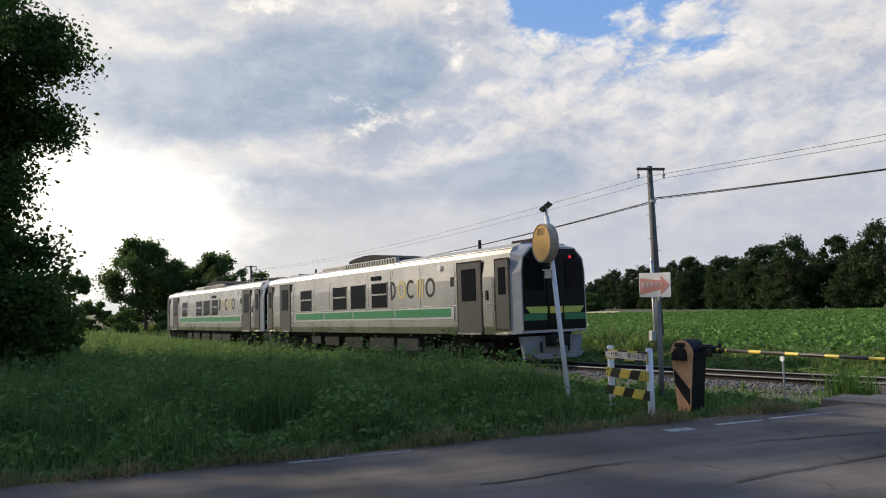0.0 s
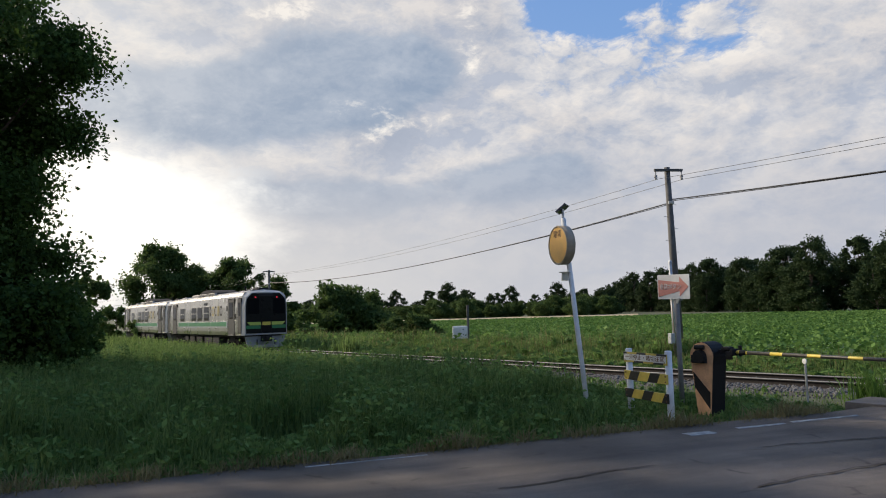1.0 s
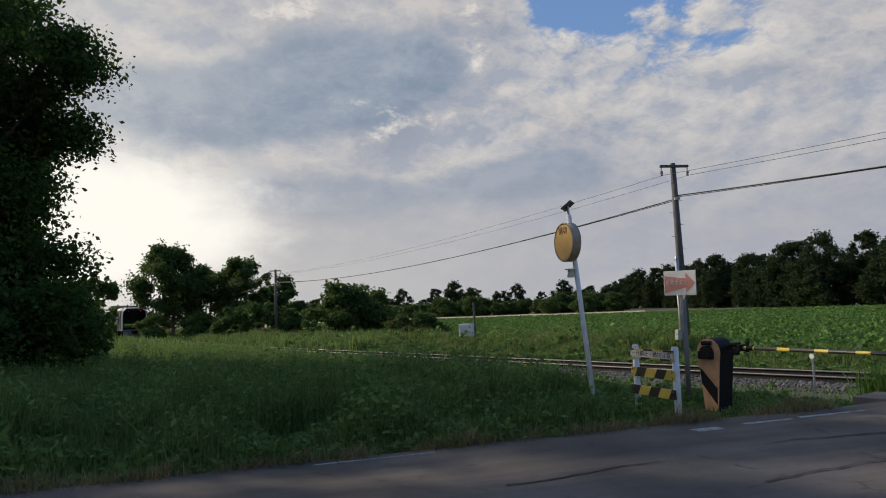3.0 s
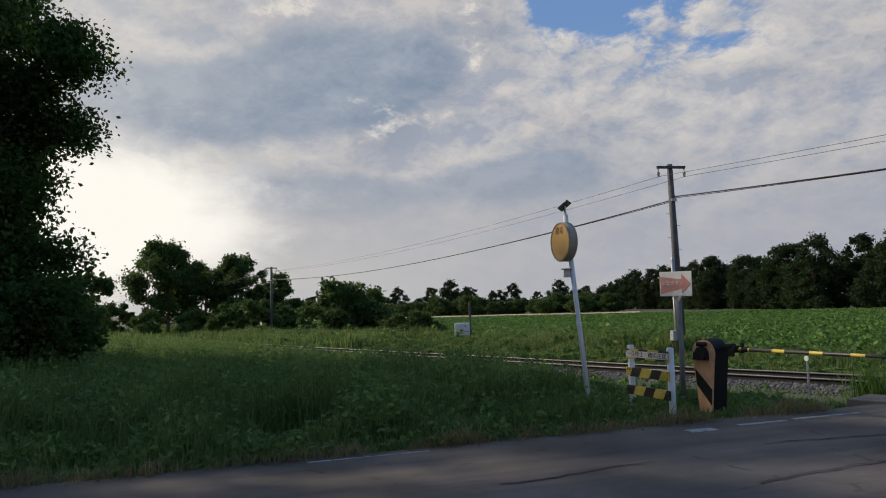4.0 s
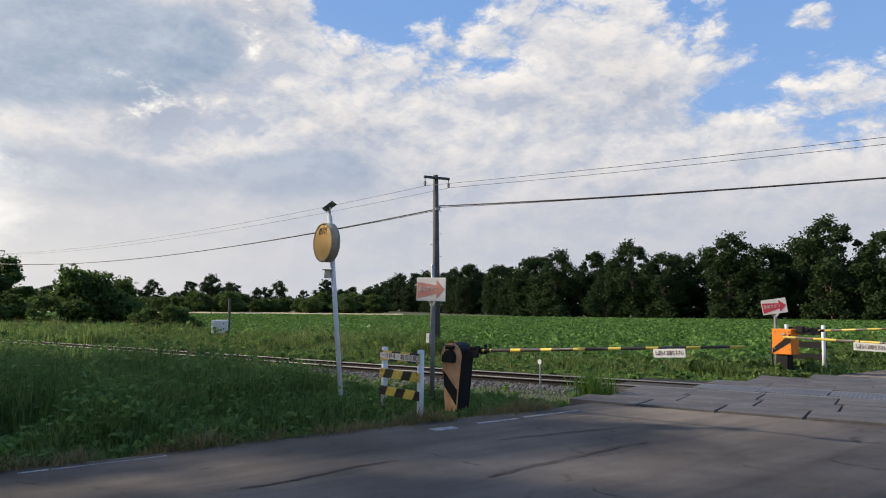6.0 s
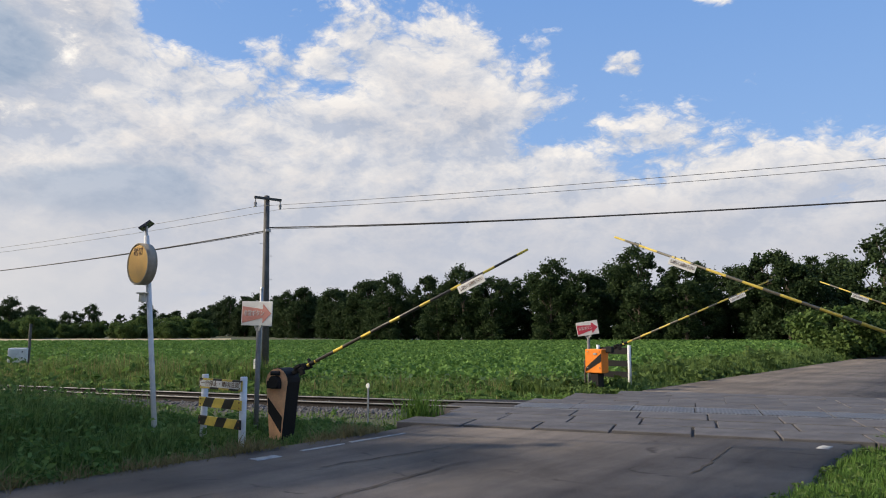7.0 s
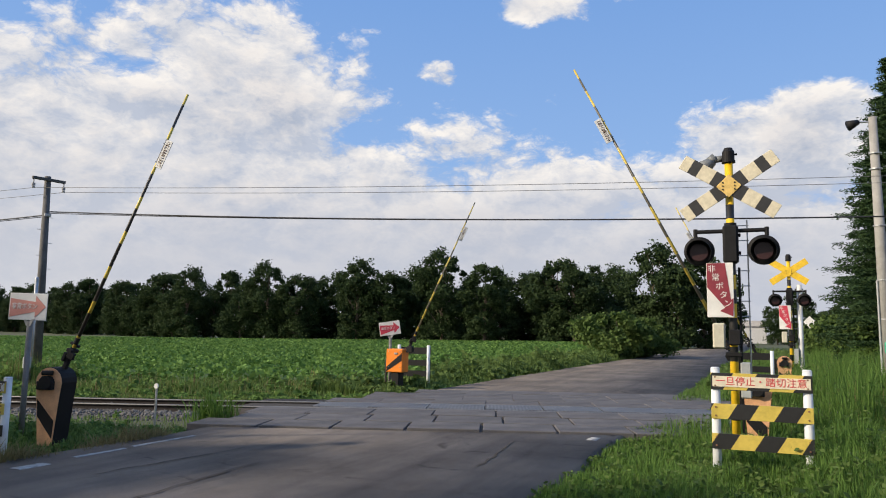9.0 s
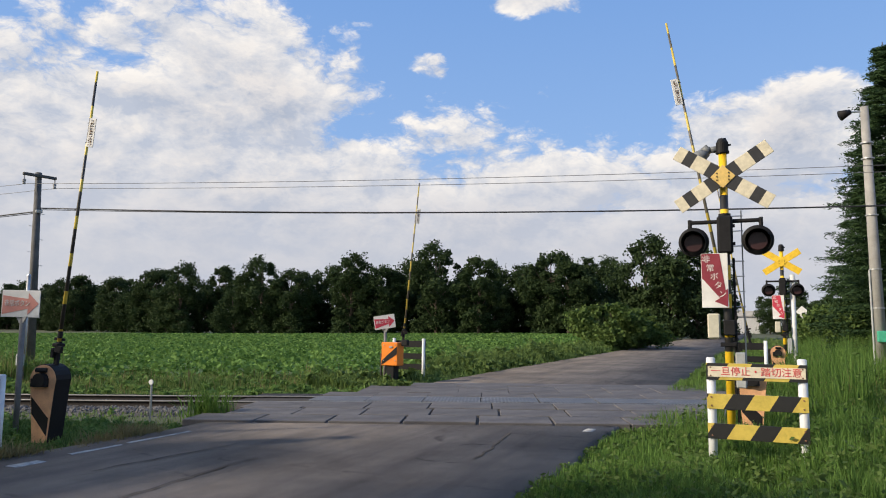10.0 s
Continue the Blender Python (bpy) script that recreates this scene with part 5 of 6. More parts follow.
    for i in range(7):
        tube(bm, (0.0, 0.10, 1.9 + i * 0.22), (0.24, 0.12, 1.9 + i * 0.22), 0.008, None, 6)
    part("step_ladder", bm, M["galv"], t)
    if not near:
        part("service_pole", tube(B(), (0.30, 0.10, -0.2), (0.30, 0.10, 3.35), 0.075, None, 14), M["white_post"], t, "white painted service pole", True)
    bm = B()
    box(bm, 0.40, 0.40, 0.16, at(0, 0, -0.02), 0.01)
    part("footing", bm, M["concrete"], t)
    return t


def make_pole(x, y, height, lean, label, arm_turn):
    t = thing("utility_pole", stand(x, y, arm_turn), label, "utility pole", "poles along the railway")
    part("pole", tube(B(), (0, 0, -0.3), (lean, 0, height), 0.16, 0.095, 16), M["pole_wood"], t, "dark weathered pole", True)
    bm = B()
    box(bm, 1.05, 0.09, 0.09, at(lean, -0.1, height - 0.12), 0.01)
    part("crossarm", bm, M["pole_wood"], t)
    for sx in (-0.48, 0.48):
        bm = B()
        tube(bm, (lean + sx, -0.1, height - 0.16), (lean + sx, -0.1, height - 0.34), 0.02, None, 8)
        tube(bm, (lean + sx, -0.1, height - 0.30), (lean + sx, -0.1, height - 0.38), 0.055, None, 12)
        tube(bm, (lean + sx, -0.1, height - 0.40), (lean + sx, -0.1, height - 0.46), 0.045, None, 12)
        part("insulator", bm, M["insulator"], t)
    for i in range(9):
        z = 1.9 + i * 0.42
        part("step_bolt", tube(B(), (lean * z / height - (0.24 if i % 2 else -0.1), 0, z), (lean * z / height - (0.1 if i % 2 else -0.24), 0, z), 0.009, None, 6), M["galv"], t)
    bm = B()
    box(bm, 0.2, 0.06, 0.1, at(lean * 0.8, -0.14, height - 1.28), 0.01)
    part("cable_clamp", bm, M["galv"], t)
    return t


def span(name, a, b, sag, r, label, material):
    a, b = Vector(a), Vector(b)
    n, k = 28, 6
    d = (b - a).normalized()
    u = d.cross(Vector((0, 0, 1))).normalized()
    w = u.cross(d)
    v, f = [], []
    for i in range(n + 1):
        g = i / n
        p = a.lerp(b, g) - Vector((0, 0, sag * 4 * g * (1 - g)))
        for q in range(k):
            e = math.tau * q / k
            v.append(tuple(p + u * (r * math.cos(e)) + w * (r * math.sin(e))))
            if i:
                f.append(((i - 1) * k + q, (i - 1) * k + (q + 1) % k, i * k + (q + 1) % k, i * k + q))
    return tagged(new(name, mesh_of(name, v, f, M[material], True)), label, "cable", "line along the railway")


def make_lines():
    line = [(36.5, -20.0, 7.0), (8.15, 25.2, 6.6), (-16.2, 66.5, 6.3), (-44.0, 110.0, 6.3), (-95.0, 160.0, 6.0)]
    label = "dark weathered utility pole with a crossarm beside the railway"
    for i, (x, y, h) in enumerate(line):
        make_pole(x, y, h, -0.12 if i == 1 else 0.0, label, 8)
    for i in range(len(line) - 1):
        (x0, y0, h0), (x1, y1, h1) = line[i], line[i + 1]
        z0, z1 = float(drop(x0, y0)) + h0, float(drop(x1, y1)) + h1
        ca, sa = math.cos(radians(8)), math.sin(radians(8))
        span("power_cable", (x0, y0, z0 - 1.25), (x1, y1, z1 - 1.15), 0.75, 0.022, "black hanging power cable", "cable")
        span("power_cable", (x0 + 0.05, y0, z0 - 1.29), (x1, y1, z1 - 1.2), 0.70, 0.012, "black hanging power cable", "cable")
        for s in (-0.48, 0.48):
            span("wire", (x0 + s * ca, y0 + s * sa, z0 - 0.42), (x1 + s * ca, y1 + s * sa, z1 - 0.42), 0.55, 0.008, "thin grey overhead wire", "steel_wire")


def make_lamp_pole():
    t = thing("street_lamp", stand(25.6, 5.15), "tall pale concrete pole with a small lamp", "street lamp")
    part("pole", tube(B(), (0, 0, -0.3), (-0.10, 0, 8.6), 0.19, 0.12, 20), M["concrete"], t, "pale concrete pole", True)
    bm = B()
    tube(bm, (-0.1, 0, 8.45), (-0.55, -0.1, 8.45), 0.03, None, 10)
    part("bracket", bm, M["galv"], t)
    bm = B()
    tube(bm, (-0.50, -0.1, 8.46), (-0.80, -0.16, 8.34), 0.08, 0.17, 18)
    part("lamp_head", bm, M["black"], t, "dark round lamp head", True)
    bm = B()
    for z in (7.4, 6.9, 5.1, 3.4, 2.2):
        tube(bm, (-0.09 * z / 8.6, 0, z), (-0.09 * z / 8.6, 0, z + 0.035), 0.185, None, 20)
    part("bands", bm, M["galv"], t)
    bm = B()
    box(bm, 0.24, 0.2, 0.34, at(0.0, -0.24, 1.35), 0.02)
    part("meter_box", bm, M["green_box"], t, "small green box")
    part("conduit", tube(B(), (-0.2, -0.1, 0), (-0.22, -0.1, 3.4), 0.03, None, 8), M["grey_paint"], t)


def make_cabinet():
    t = thing("line_cabinet", stand(0.75, 36.0, -8), "white equipment cabinet on a stand beside the railway", "cabinet")
    bm = B()
    box(bm, 0.72, 0.5, 0.62, at(0, 0, 0.80), 0.02)
    body = part("body", bm, M["white"], t)
    bm = B()
    box(bm, 0.36, 0.02, 0.46, at(-0.12, -0.26, 0.80), 0.005)
    part("door", bm, M["sign_white"], body)
    bm = B()
    for z in (0.95, 0.7):
        box(bm, 0.05, 0.03, 0.05, at(0.18, -0.262, z), 0.004)
    part("latches", bm, M["black"], body)
    bm = B()
    tube(bm, (0.25, 0.1, -0.2), (0.25, 0.1, 0.5), 0.06, None, 10)
    tube(bm, (0.1, 0, -0.2), (0.2, 0, 0.5), 0.04, None, 8)
    part("stand", bm, M["rust_brown"], t)
    part("post", tube(B(), (0.38, 0.2, -0.2), (0.38, 0.2, 2.15), 0.06, None, 10), M["pole_wood"], t, "dark timber post")


def make_small():
    t = thing("marker_stake", stand(6.0, 12.15), "thin stake with a round white marker", "marker")
    part("stake", tube(B(), (0, 0, -0.2), (0, 0, 0.60), 0.018, None, 8), M["galv"], t)
    part("marker", tube(B(), (0, -0.02, 0.64), (0, 0.0, 0.64), 0.045, None, 16), M["sign_white"], t)
    t = thing("cable_post", stand(7.62, 24.1), "thin grey cable post with a faded sleeve and box", "post")
    part("post", tube(B(), (0, 0, -0.3), (0, 0, 3.15), 0.055, None, 12), M["galv"], t, "grey steel post", True)
    part("sleeve", tube(B(), (0.10, -0.05, 0.3), (0.03, -0.05, 2.1), 0.022, None, 10), M["disc_rim"], t, "faded brownish cable sleeve", True)
    part("junction_box", box(B(), 0.20, 0.16, 0.34, at(0.02, -0.12, 0.62), 0.015), M["grey_paint"], t)
    part("cap", tube(B(), (0, 0, 3.15), (0, 0, 3.22), 0.065, 0.04, 12), M["galv"], t)
    t = thing("diamond_sign", stand(88, 25.8), "white diamond road sign on a post", "sign")
    part("post", tube(B(), (0, 0, -0.2), (0, 0, 3.4), 0.05, None, 8), M["galv"], t)
    bm = B()
    box(bm, 0.95, 0.03, 0.95, at(0, -0.06, 3.4, 0, 45, 0), 0.01)
    part("plate", bm, M["sign_white"], t)
    t = thing("far_house", stand(187, 69.5, 20), "low pale house far beyond the road", "house")
    bm = B()
    box(bm, 14, 8, 4.2, at(0, 0, 2.1), 0.05)
    part("wall", bm, M["bus_grey"], t)
    part("roof", prism(B(), [(-7.4, 4.2), (7.4, 4.2), (6.2, 5.6), (-6.2, 5.6)], 8.6, at(0, -4.3, 0)), M["roof_grey"], t)
    for x in (-5, -2.5, 0, 2.5, 5):
        bm = B()
        box(bm, 1.4, 0.1, 1.1, at(x, -4.03, 2.4), 0.02)
        part("window", bm, M["train_glass"], t)
    # tall weed by the deck's corner
    p = np.array([[7.15, 12.25], [7.3, 12.35], [7.0, 12.3], [7.25, 12.15]])
    blades("corner_grass", 260, lambda rng, n: (p[rng.integers(0, 4, n)] + rng.normal(0, 0.14, (n, 2)), np.full(n, 1.0)), 0.5, 0.010, M["grass_lush"], "coarse grass tuft at the deck's corner", 31, 0.7)


# ---------------------------------------------------------------- train
def build_car():
    """A two-cab diesel car: local x towards the crossing, z up from the rails."""
    t = thing("rail_car", Matrix(), "stainless steel diesel rail car with a green stripe", "train", "cars of the train")
    H = 10.0
    # body shell: the side profile carried along x
    prof = [(-1.38, 0.87), (-1.40, 1.1), (-1.40, 2.6), (-1.34, 3.25), (-1.22, 3.43), (-0.8, 3.56), (0, 3.62), (0.8, 3.56), (1.22, 3.43), (1.34, 3.25), (1.40, 2.6), (1.40, 1.1), (1.38, 0.87)]
    bm = B()
    rings = []
    for x in (-9.62, 9.62):
        rings.append([bm.verts.new((x, y, z)) for y, z in prof])
    n = len(prof)
    for i in range(n):
        bm.faces.new((rings[0][i], rings[1][i], rings[1][(i + 1) % n], rings[0][(i + 1) % n]))
    bm.faces.new(rings[0]), bm.faces.new(rings[1])
    bmesh.ops.recalc_face_normals(bm, faces=bm.faces)
    body = part("body", bm, M["steel_body"], t, "brushed stainless steel body")
    bm = B()
    rp = [(-1.26, 3.40), (-0.82, 3.575), (0, 3.635), (0.82, 3.575), (1.26, 3.40)]
    ra = [bm.verts.new((-9.6, y, z)) for y, z in rp]
    rb = [bm.verts.new((9.6, y, z)) for y, z in rp]
    for i in range(4):
        bm.faces.new((ra[i], rb[i], rb[i + 1], ra[i + 1]))
    part("roof", bm, M["roof_grey"], t, "pale grey roof")
    for e in (1, -1):
        # chamfered end frame
        bm = B()
        o = [(-1.40, 0.87), (-1.40, 2.6), (-1.34, 3.25), (-1.0, 3.52), (0, 3.62), (1.0, 3.52), (1.34, 3.25), (1.40, 2.6), (1.40, 0.87)]
        i_ = [(-1.29, 0.90), (-1.29, 2.7), (-1.22, 3.12), (-0.90, 3.42), (0, 3.46), (0.90, 3.42), (1.22, 3.12), (1.29, 2.7), (1.29, 0.90)]
        vo = [bm.verts.new((e * 9.62, y, z)) for y, z in o]
        vi = [bm.verts.new((e * H, y, z)) for y, z in i_]
        for k in range(len(o)):
            bm.faces.new((vo[k], vo[(k + 1) % len(o)], vi[(k + 1) % len(o)], vi[k]))
        bm.faces.new(vi)
        bmesh.ops.recalc_face_normals(bm, faces=bm.faces)
        end = part("end_frame", bm, M["train_front"], t, "pale grey chamfered end")
        R = Matrix.Rotation(radians(90 if e > 0 else -90), 4, "Z")      # local -y outwards
        E = Matrix.Translation((e * H, 0, 0)) @ R
        part("end_panel", prism(B(), [(-1.24, 0.98), (1.24, 0.98), (1.24, 2.7), (1.17, 3.08), (0.86, 3.38), (-0.86, 3.38), (-1.17, 3.08), (-1.24, 2.7)], 0.012, E @ at(0, -0.012, 0)), M["train_black"], end, "glossy black end panel")
        for sx in (-0.72, 0.72):
            part("windscreen", box(B(), 0.70, 0.012, 0.92, E @ at(sx * 1.1, -0.022, 2.60), 0.002), M["train_glass"], end)
        bm = B()
        box(bm, 0.62, 0.03, 1.95, E @ at(0, -0.028, 2.0), 0.006)
        part("end_door", bm, M["train_black"], end)
        for sx in (-1, 1):
            part("green_band", box(B(), 0.88, 0.006, 0.20, E @ at(sx * 0.79, -0.020, 1.36)), M["train_green"], end)
        for sx in (-1, 1):
            part("lime_band", prism(B(), [(sx * 1.18, 1.66), (sx * 0.33, 1.66), (sx * 0.33, 1.47), (sx * 1.00, 1.47)], 0.004, E @ at(0, -0.030, 0)), M["train_lime"], end)
        bm = B()
        box(bm, 0.5, 0.006, 0.2, E @ at(0, -0.048, 1.56))
        part("yellow_band", bm, M["train_yellow"], end)
        for sx in (-0.86, 0.86):
            part("headlight", tube(B(), tuple((E @ Vector((sx, -0.05, 3.16)))), tuple((E @ Vector((sx, -0.01, 3.16)))), 0.07, None, 14), M["train_glass"], end)
        if e > 0:
            for sx in (-0.66, 0.66):
                part("tail_light", tube(B(), tuple((E @ Vector((sx, -0.055, 3.14)))), tuple((E @ Vector((sx, -0.01, 3.14)))), 0.04, None, 14), M["tail_red"], end, "red tail light")
        bm = B()
        box(bm, 0.9, 0.03, 0.16, E @ at(0, -0.02, 3.27), 0.005)
        part("destination_panel", bm, M["train_box"], end)
        # snow plough skirt, coupler, steps
        part("skirt", prism(B(), [(-1.25, 0.80), (1.25, 0.80), (1.1, 0.16), (0.6, 0.10), (-0.6, 0.10), (-1.1, 0.16)], 0.10, E @ at(0, 0.15, 0)), M["skirt_grey"], t, "grey skirt")
        bm = B()
        box(bm, 0.6, 0.6, 0.34, E @ at(0, 0.1, 0.66), 0.03)
        box(bm, 0.28, 0.5, 0.26, E @ at(0, -0.22, 0.70), 0.03)
        tube(bm, tuple(E @ Vector((-0.55, 0.05, 0.62))), tuple(E @ Vector((-0.55, 0.05, 0.25))), 0.035, None, 8)
        tube(bm, tuple(E @ Vector((0.55, 0.05, 0.62))), tuple(E @ Vector((0.55, 0.05, 0.25))), 0.035, None, 8)
        part("coupler", bm, M["train_under"], t)
        part("plough_lip", prism(B(), [(-1.05, 0.30), (1.05, 0.30), (0.8, 0.14), (-0.8, 0.14)], 0.30, E @ at(0, -0.12, 0)), M["skirt_grey"], t)
    # roof gear
    arc = [(-2.0, 3.45)] + [(-2.0 + 4.0 * k / 10, 3.55 + 0.42 * math.sin(math.pi * (0.18 + 0.82 * k / 10) ) ** 0.6) for k in range(10)] + [(2.0, 3.45)]
    part("roof_unit", prism(B(), arc, 1.7, at(0.4, -0.85, 0)), M["train_box"], t, "rounded dark grey roof unit")
    for y in (-0.93, 0.93):
        part("roof_unit_side", box(B(), 4.3, 0.16, 0.20, at(0.4, y, 3.60), 0.02), M["roof_grey"], t, "pale louvred side of the roof unit")
        for i in range(20):
            part("louvre", box(B(), 0.05, 0.02, 0.14, at(-1.55 + i * 0.205, y * 1.088, 3.60)), M["train_box"], t)
    for x, ln, wd, hh in ((-3.2, 2.6, 1.5, 0.16), (9.0, 1.0, 0.7, 0.14), (-8.6, 1.2, 0.8, 0.12)):
        part("roof_box", box(B(), ln, wd, hh, at(x, 0, 3.66), 0.03), M["roof_grey"] if x < 0 else M["train_box"], t)
    bm = B()
    tube(bm, (6.7, -0.2, 3.5), (6.7, -0.2, 3.95), 0.07, 0.05, 10)
    tube(bm, (-6.4, -0.2, 3.5), (-6.4, -0.2, 3.85), 0.06, 0.04, 10)
    part("aerials", bm, M["black"], t)
    # both sides
    for s in (-1, 1):
        S = Matrix.Translation((0, s * 1.40, 0)) @ (Matrix() if s < 0 else Matrix.Rotation(math.pi, 4, "Z"))
        q = 1 if s < 0 else -1
        def X(off):
            return (H - off) * q          # metres from the end that faces the crossing
        def panel(name, o0, o1, z0, z1, y, mat, parent=body, label="", thick=0.02):
            bm = B()
            box(bm, abs(o1 - o0), thick, z1 - z0, S @ at(X((o0 + o1) / 2), -y, (z0 + z1) / 2), 0.004)
            return part(name, bm, M[mat], parent, label)
        for o0, o1 in ((7.5, 8.65), (9.2, 10.4), (10.85, 12.05), (14.3, 15.45)):
            fr = panel("window_frame", o0 - 0.04, o1 + 0.04, 1.78, 2.77, 0.004, "steel_plain")
            panel("window", o0, o1, 1.82, 2.73, 0.012, "train_glass", fr, "dark tinted window")
            if o0 != 9.2:
                panel("transom", o0, o1, 2.28, 2.34, 0.020, "steel_body", fr)
        for o0, o1 in ((1.75, 2.95), (16.7, 17.95)):
            fr = panel("door_frame", o0 - 0.06, o1 + 0.06, 0.90, 3.14, 0.004, "train_under")
            d = panel("door", o0, o1, 0.92, 3.08, 0.008, "door_grey", fr, "grey sliding door")
            panel("door_window", o0 + 0.25, o1 - 0.22, 1.9, 2.9, 0.020, "train_glass", d)
        for o0, o1 in ((0.42, 1.02), (18.98, 19.56)):
            fr = panel("cab_door_frame", o0 - 0.05, o1 + 0.05, 1.0, 3.12, 0.004, "train_under")
            d = panel("cab_door", o0, o1, 1.04, 3.06, 0.008, "door_grey", fr, "narrow cab door")
            panel("cab_window", o0 + 0.14, o1 - 0.14, 2.05, 2.85, 0.020, "train_glass", d)
        panel("pale_line", 3.2, 16.2, 1.34, 1.74, 0.004, "train_front")
        for o0, o1 in ((3.35, 6.9), (6.98, 10.2), (10.28, 12.9), (13.0, 16.05)):
            panel("green_stripe", o0, o1, 1.42, 1.70, 0.009, "train_green", body, "green stripe")
        panel("seam", 0.4, 19.6, 1.765, 1.785, 0.003, "steel_plain")
        # round and upright marks of the side emblem
        for k, (kind, mat) in enumerate((("half", "black"), ("ring", "gold_mark"), ("open", "black"), ("bars", "gold_mark"), ("ring", "black"))):
            cx = X(7.05 - k * 0.62)
            bm = B()
            if kind == "bars":
                for dx in (-0.16, 0.0, 0.16):
                    box(bm, 0.08, 0.006, 0.64, S @ at(cx + dx, -0.006, 2.42, 0, 6, 0))
            else:
                a0, a1 = {"half": (-90, 90), "ring": (0, 360), "open": (50, 310)}[kind]
                m_ = 20
                vs = []
                for i in range(m_ + 1):
                    a = radians(a0 + (a1 - a0) * i / m_)
                    for r in (1.0, 0.68):
                        vs.append(bm.verts.new(S @ Vector((cx + 0.285 * r * math.cos(a) - (0.1 if kind == "half" else 0), -0.006, 2.42 + 0.335 * r * math.sin(a)))))
                for i in range(m_):
                    bm.faces.new((vs[2 * i], vs[2 * i + 1], vs[2 * i + 3], vs[2 * i + 2]))
                if kind == "half":
                    box(bm, 0.09, 0.006, 0.67, S @ at(cx - 0.12, -0.006, 2.42))
            part("emblem", bm, M[mat], body)
        for o in (3.12, 5.2, 7.2, 8.95, 12.4, 14.0, 16.3):
            panel("panel_seam", o, o + 0.015, 0.92, 3.2, 0.002, "steel_plain", thick=0.008)
        for o0, o1 in ((1.75, 2.95), (16.7, 17.95), (0.42, 1.02), (18.98, 19.56)):
            panel("door_step", o0, o1, 0.86, 0.91, 0.03, "steel_plain", thick=0.06)
        panel("grab_rail", 1.14, 1.17, 1.15, 2.55, 0.035, "steel_plain", thick=0.02)
        panel("side_lamp", 3.9, 4.06, 2.95, 3.14, 0.02, "white")
        panel("pictogram", 3.2, 3.36, 2.4, 2.7, 0.004, "train_box")
        panel("handrail", 1.42, 1.52, 1.9, 2.2, 0.02, "black")
        panel("side_indicator", 8.0, 8.7, 2.86, 3.02, 0.006, "train_glass")
    # underframe
    bm = B()
    box(bm, 19.0, 2.3, 0.16, at(0, 0, 0.80), 0.02)
    part("underframe", bm, M["train_under"], t)
    for x, ln, h, mat in ((3.6, 1.5, 0.52, "train_box"), (1.7, 1.9, 0.56, "train_box"), (-0.6, 1.6, 0.50, "train_under"), (-2.6, 1.4, 0.45, "train_under"), (-4.2, 1.0, 0.40, "train_box")):
        for y in (-0.85, 0.85):
            bm = B()
            box(bm, ln, 0.75, h, at(x, y, 0.74 - h / 2), 0.03)
            part("equipment_box", bm, M[mat], t)
    bm = B()
    tube(bm, (-5.0, -0.9, 0.55), (-3.2, -0.9, 0.55), 0.16, None, 14)
    tube(bm, (-5.0, 0.9, 0.55), (-3.2, 0.9, 0.55), 0.16, None, 14)
    part("air_tanks", bm, M["grey_paint"], t, "", True)
    for bx in (-6.9, 6.9):
        bm = B()
        for y in (-0.98, 0.98):
            box(bm, 2.9, 0.14, 0.20, at(bx, y, 0.52), 0.03)
            box(bm, 0.9, 0.18, 0.30, at(bx, y, 0.60), 0.04)
            for wx in (-1.05, 1.05):
                tube(bm, (bx + wx, y - 0.1, 0.43), (bx + wx, y + 0.1, 0.43), 0.15, None, 14)
        box(bm, 0.6, 1.9, 0.22, at(bx, 0, 0.55), 0.03)
        bogie = part("bogie", bm, M["train_under"], t, "dark bogie frame")
        for wx in (-1.05, 1.05):
            bm = B()
            for y in (-0.57, 0.57):
                tube(bm, (bx + wx, y - 0.06, 0.43), (bx + wx, y + 0.06, 0.43), 0.43, None, 28)
            tube(bm, (bx + wx, -0.57, 0.43), (bx + wx, 0.57, 0.43), 0.07, None, 10)
            part("wheelset", bm, M["rail_side"], bogie)
    return t


make_ground()
make_road()
make_field()
make_pale_field()
make_railway()
make_trees()
make_lines()
make_lamp_pole()
make_cabinet()
make_disc_sign()
hazard_fence(stand(3.05, 11.05), "一旦停止・踏切注意", True, "weathered white fence with faded striped boards", 0.98)
hazard_fence(stand(9.05, 3.03), "一旦停止・踏切注意", False, "white post fence with yellow and black striped boards")
button_sign("button_sign", stand(3.98, 12.35), 1.78, 0.62, 0.42, "red_faded", 1.0, "white board with a faded red arrow on a post", 20)
button_sign("button_sign", stand(14.75, 15.75), 1.55, 0.62, 0.40, "red_sign", -9.0, "white board with a bright red arrow, tilted on its post", 25)
MACHINES = [make_machine(stand(4.12, 11.30, FACING + 12), "black barrier machine with a worn tan front"),
            make_machine(stand(11.45, 3.95), "black barrier machine behind the crossing signal", "tan"),
            make_box_machine(stand(14.45, 15.1)),
            make_machine(stand(23.5, 7.5), "black barrier machine beyond the railway", "tan")]
rail_fence(stand(15.75, 15.75))
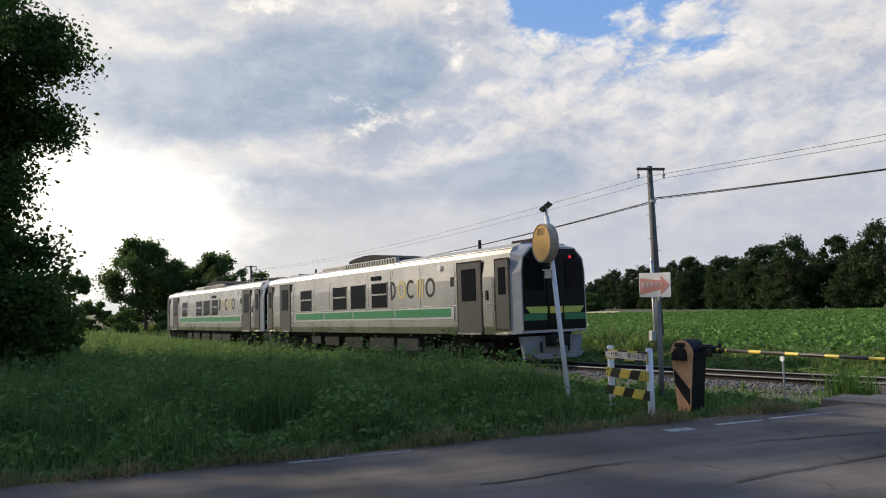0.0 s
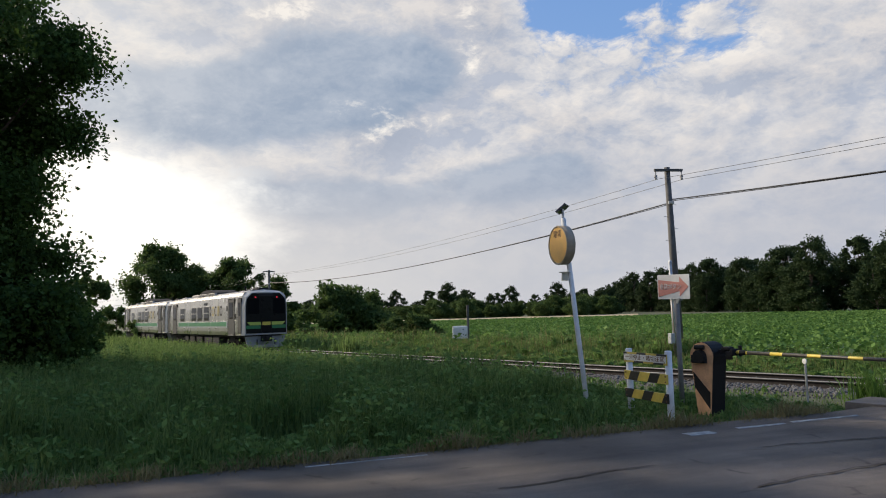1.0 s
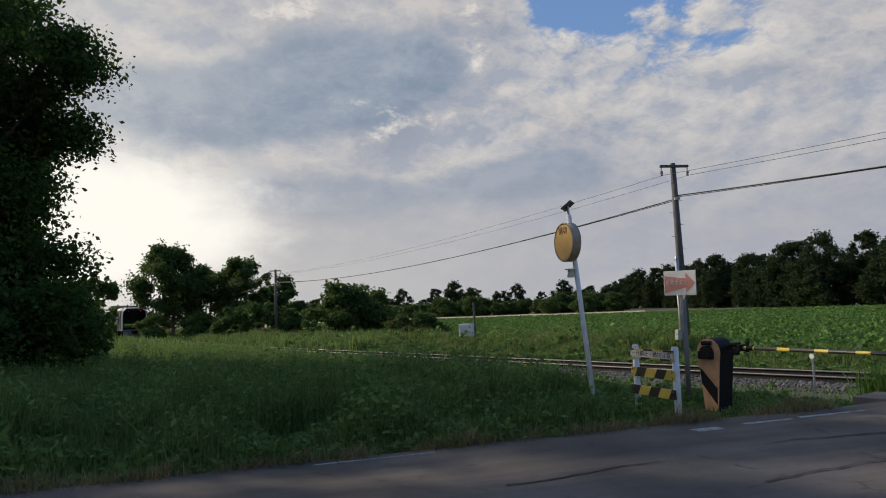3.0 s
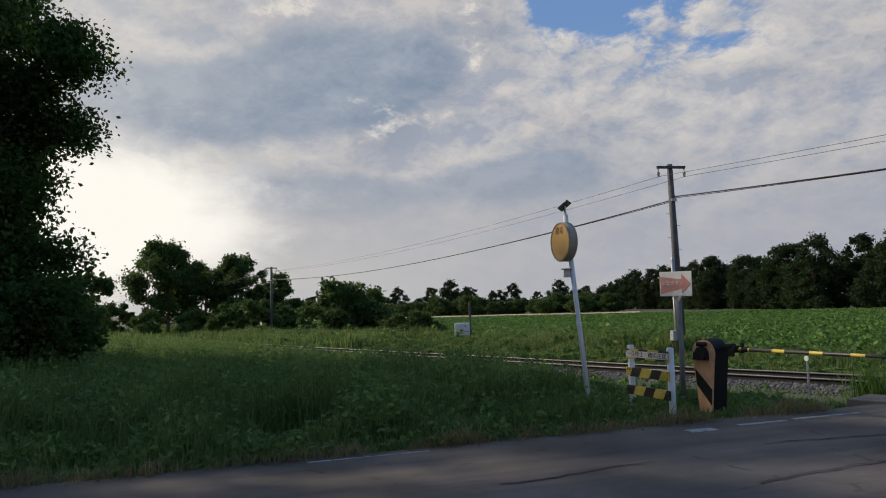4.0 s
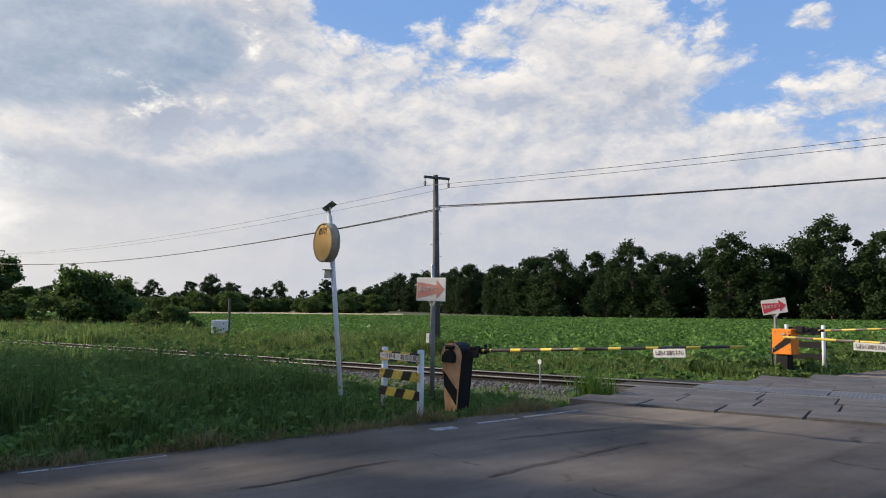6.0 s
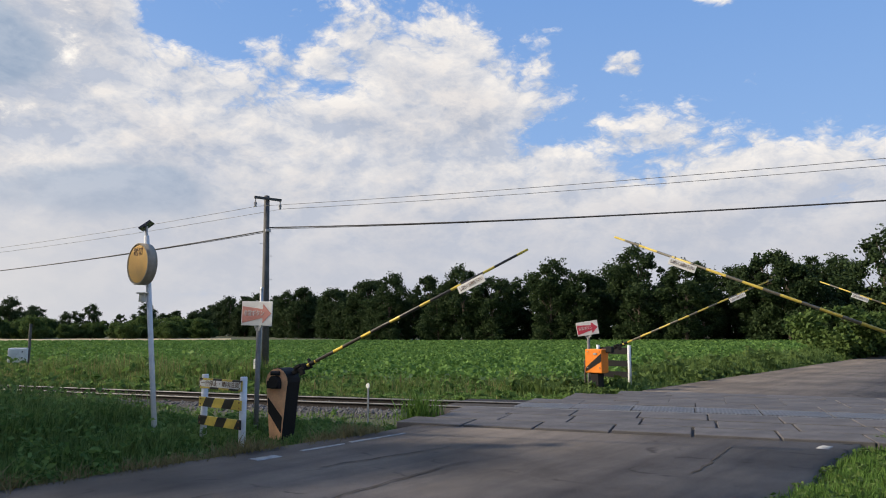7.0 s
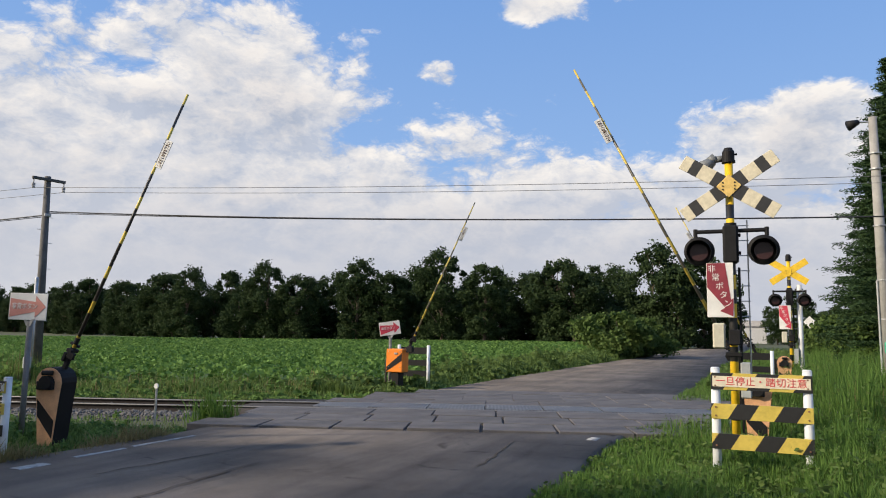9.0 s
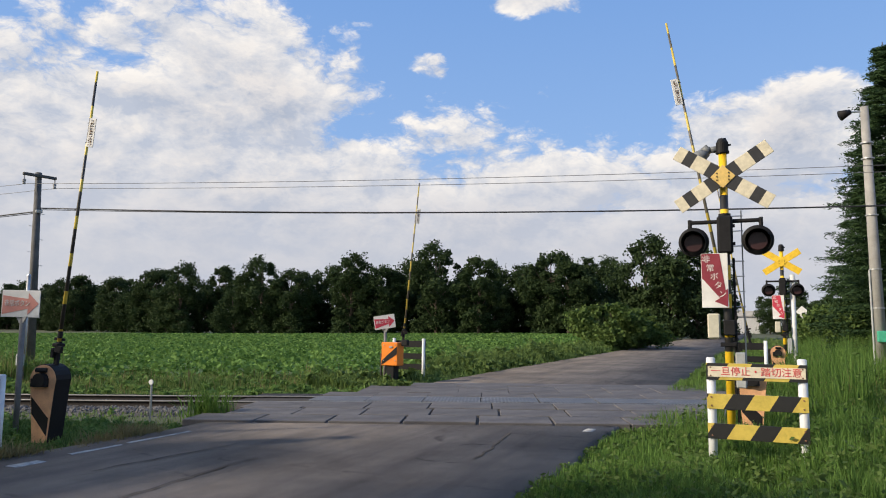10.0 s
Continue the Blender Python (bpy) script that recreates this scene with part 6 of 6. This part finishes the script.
rail_fence(stand(21.8, 7.8, FACING))
make_signal(stand(10.55, 3.92), "banded crossing signal with crossbuck and twin unlit lamps")
make_signal(stand(25.3, 7.85), "crossing signal with a yellow crossbuck beyond the railway", False)
make_small()
make_crossing()
make_crop()
make_plants()

CAR_A = build_car()
CAR_B = copy_thing(CAR_A, Matrix())
PIVOTS = [((4.116, 11.25, 0.863), -59.0, 4.55), ((11.55, 4.15, 1.0), 121.0, 5.68), ((14.85, 15.1, 1.04), -50.0, 4.8), ((23.2, 8.2, 1.05), 128.0, 5.2)]
ARMS = [make_arm(m, ln, "arm_bands" if i == 0 else "arm_sunlit", -1 if az > 90 else 1) for i, (m, (p, az, ln)) in enumerate(zip(MACHINES, PIVOTS))]


def motions():
    """The train draws away along the line; then the four barrier arms rise together."""
    front0 = nearest_s(3.5, 21.7)
    for car, behind in ((CAR_A, 0.0), (CAR_B, 20.5)):
        rows = []
        for i in range(41):
            t = i * 0.25
            s = front0 - 0.4 + 26.6 * min(t, 2.0) + 21.0 * max(t - 2.0, 0.0) + 10.0 + behind
            a, _ = on_track(s - 6.9)
            b, _ = on_track(s + 6.9)
            c, d = (a + b) / 2, a - b
            rows.append((t, pose(c.x, c.y, c.z, 0, -math.degrees(math.atan2(d.z, math.hypot(d.x, d.y))), math.degrees(math.atan2(d.y, d.x)))))
        walk(car, rows)
    lifts = [(0.0, -0.5), (5.2, -0.5), (5.8, 1.0), (6.1, 5.0), (6.5, 13.4), (7.1, 25.0), (7.5, 33.0), (8.0, 43.0), (8.5, 53.5), (9.0, 64.0), (9.5, 74.0), (10.0, 81.5)]
    for machine, arm, (p, az, ln) in zip(MACHINES, ARMS, PIVOTS):
        home = machine.matrix_basis.inverted()
        more = 1.04 if machine in (MACHINES[0], MACHINES[2]) else 0.985
        late = 0.0 if machine in (MACHINES[0], MACHINES[2]) else 2.2           # two arms start a little later
        walk(arm, [(t, home @ pose(*p, 0, -(e - (late if 6.0 < t < 7.0 else 0.0)) * more, az)) for t, e in lifts])


motions()
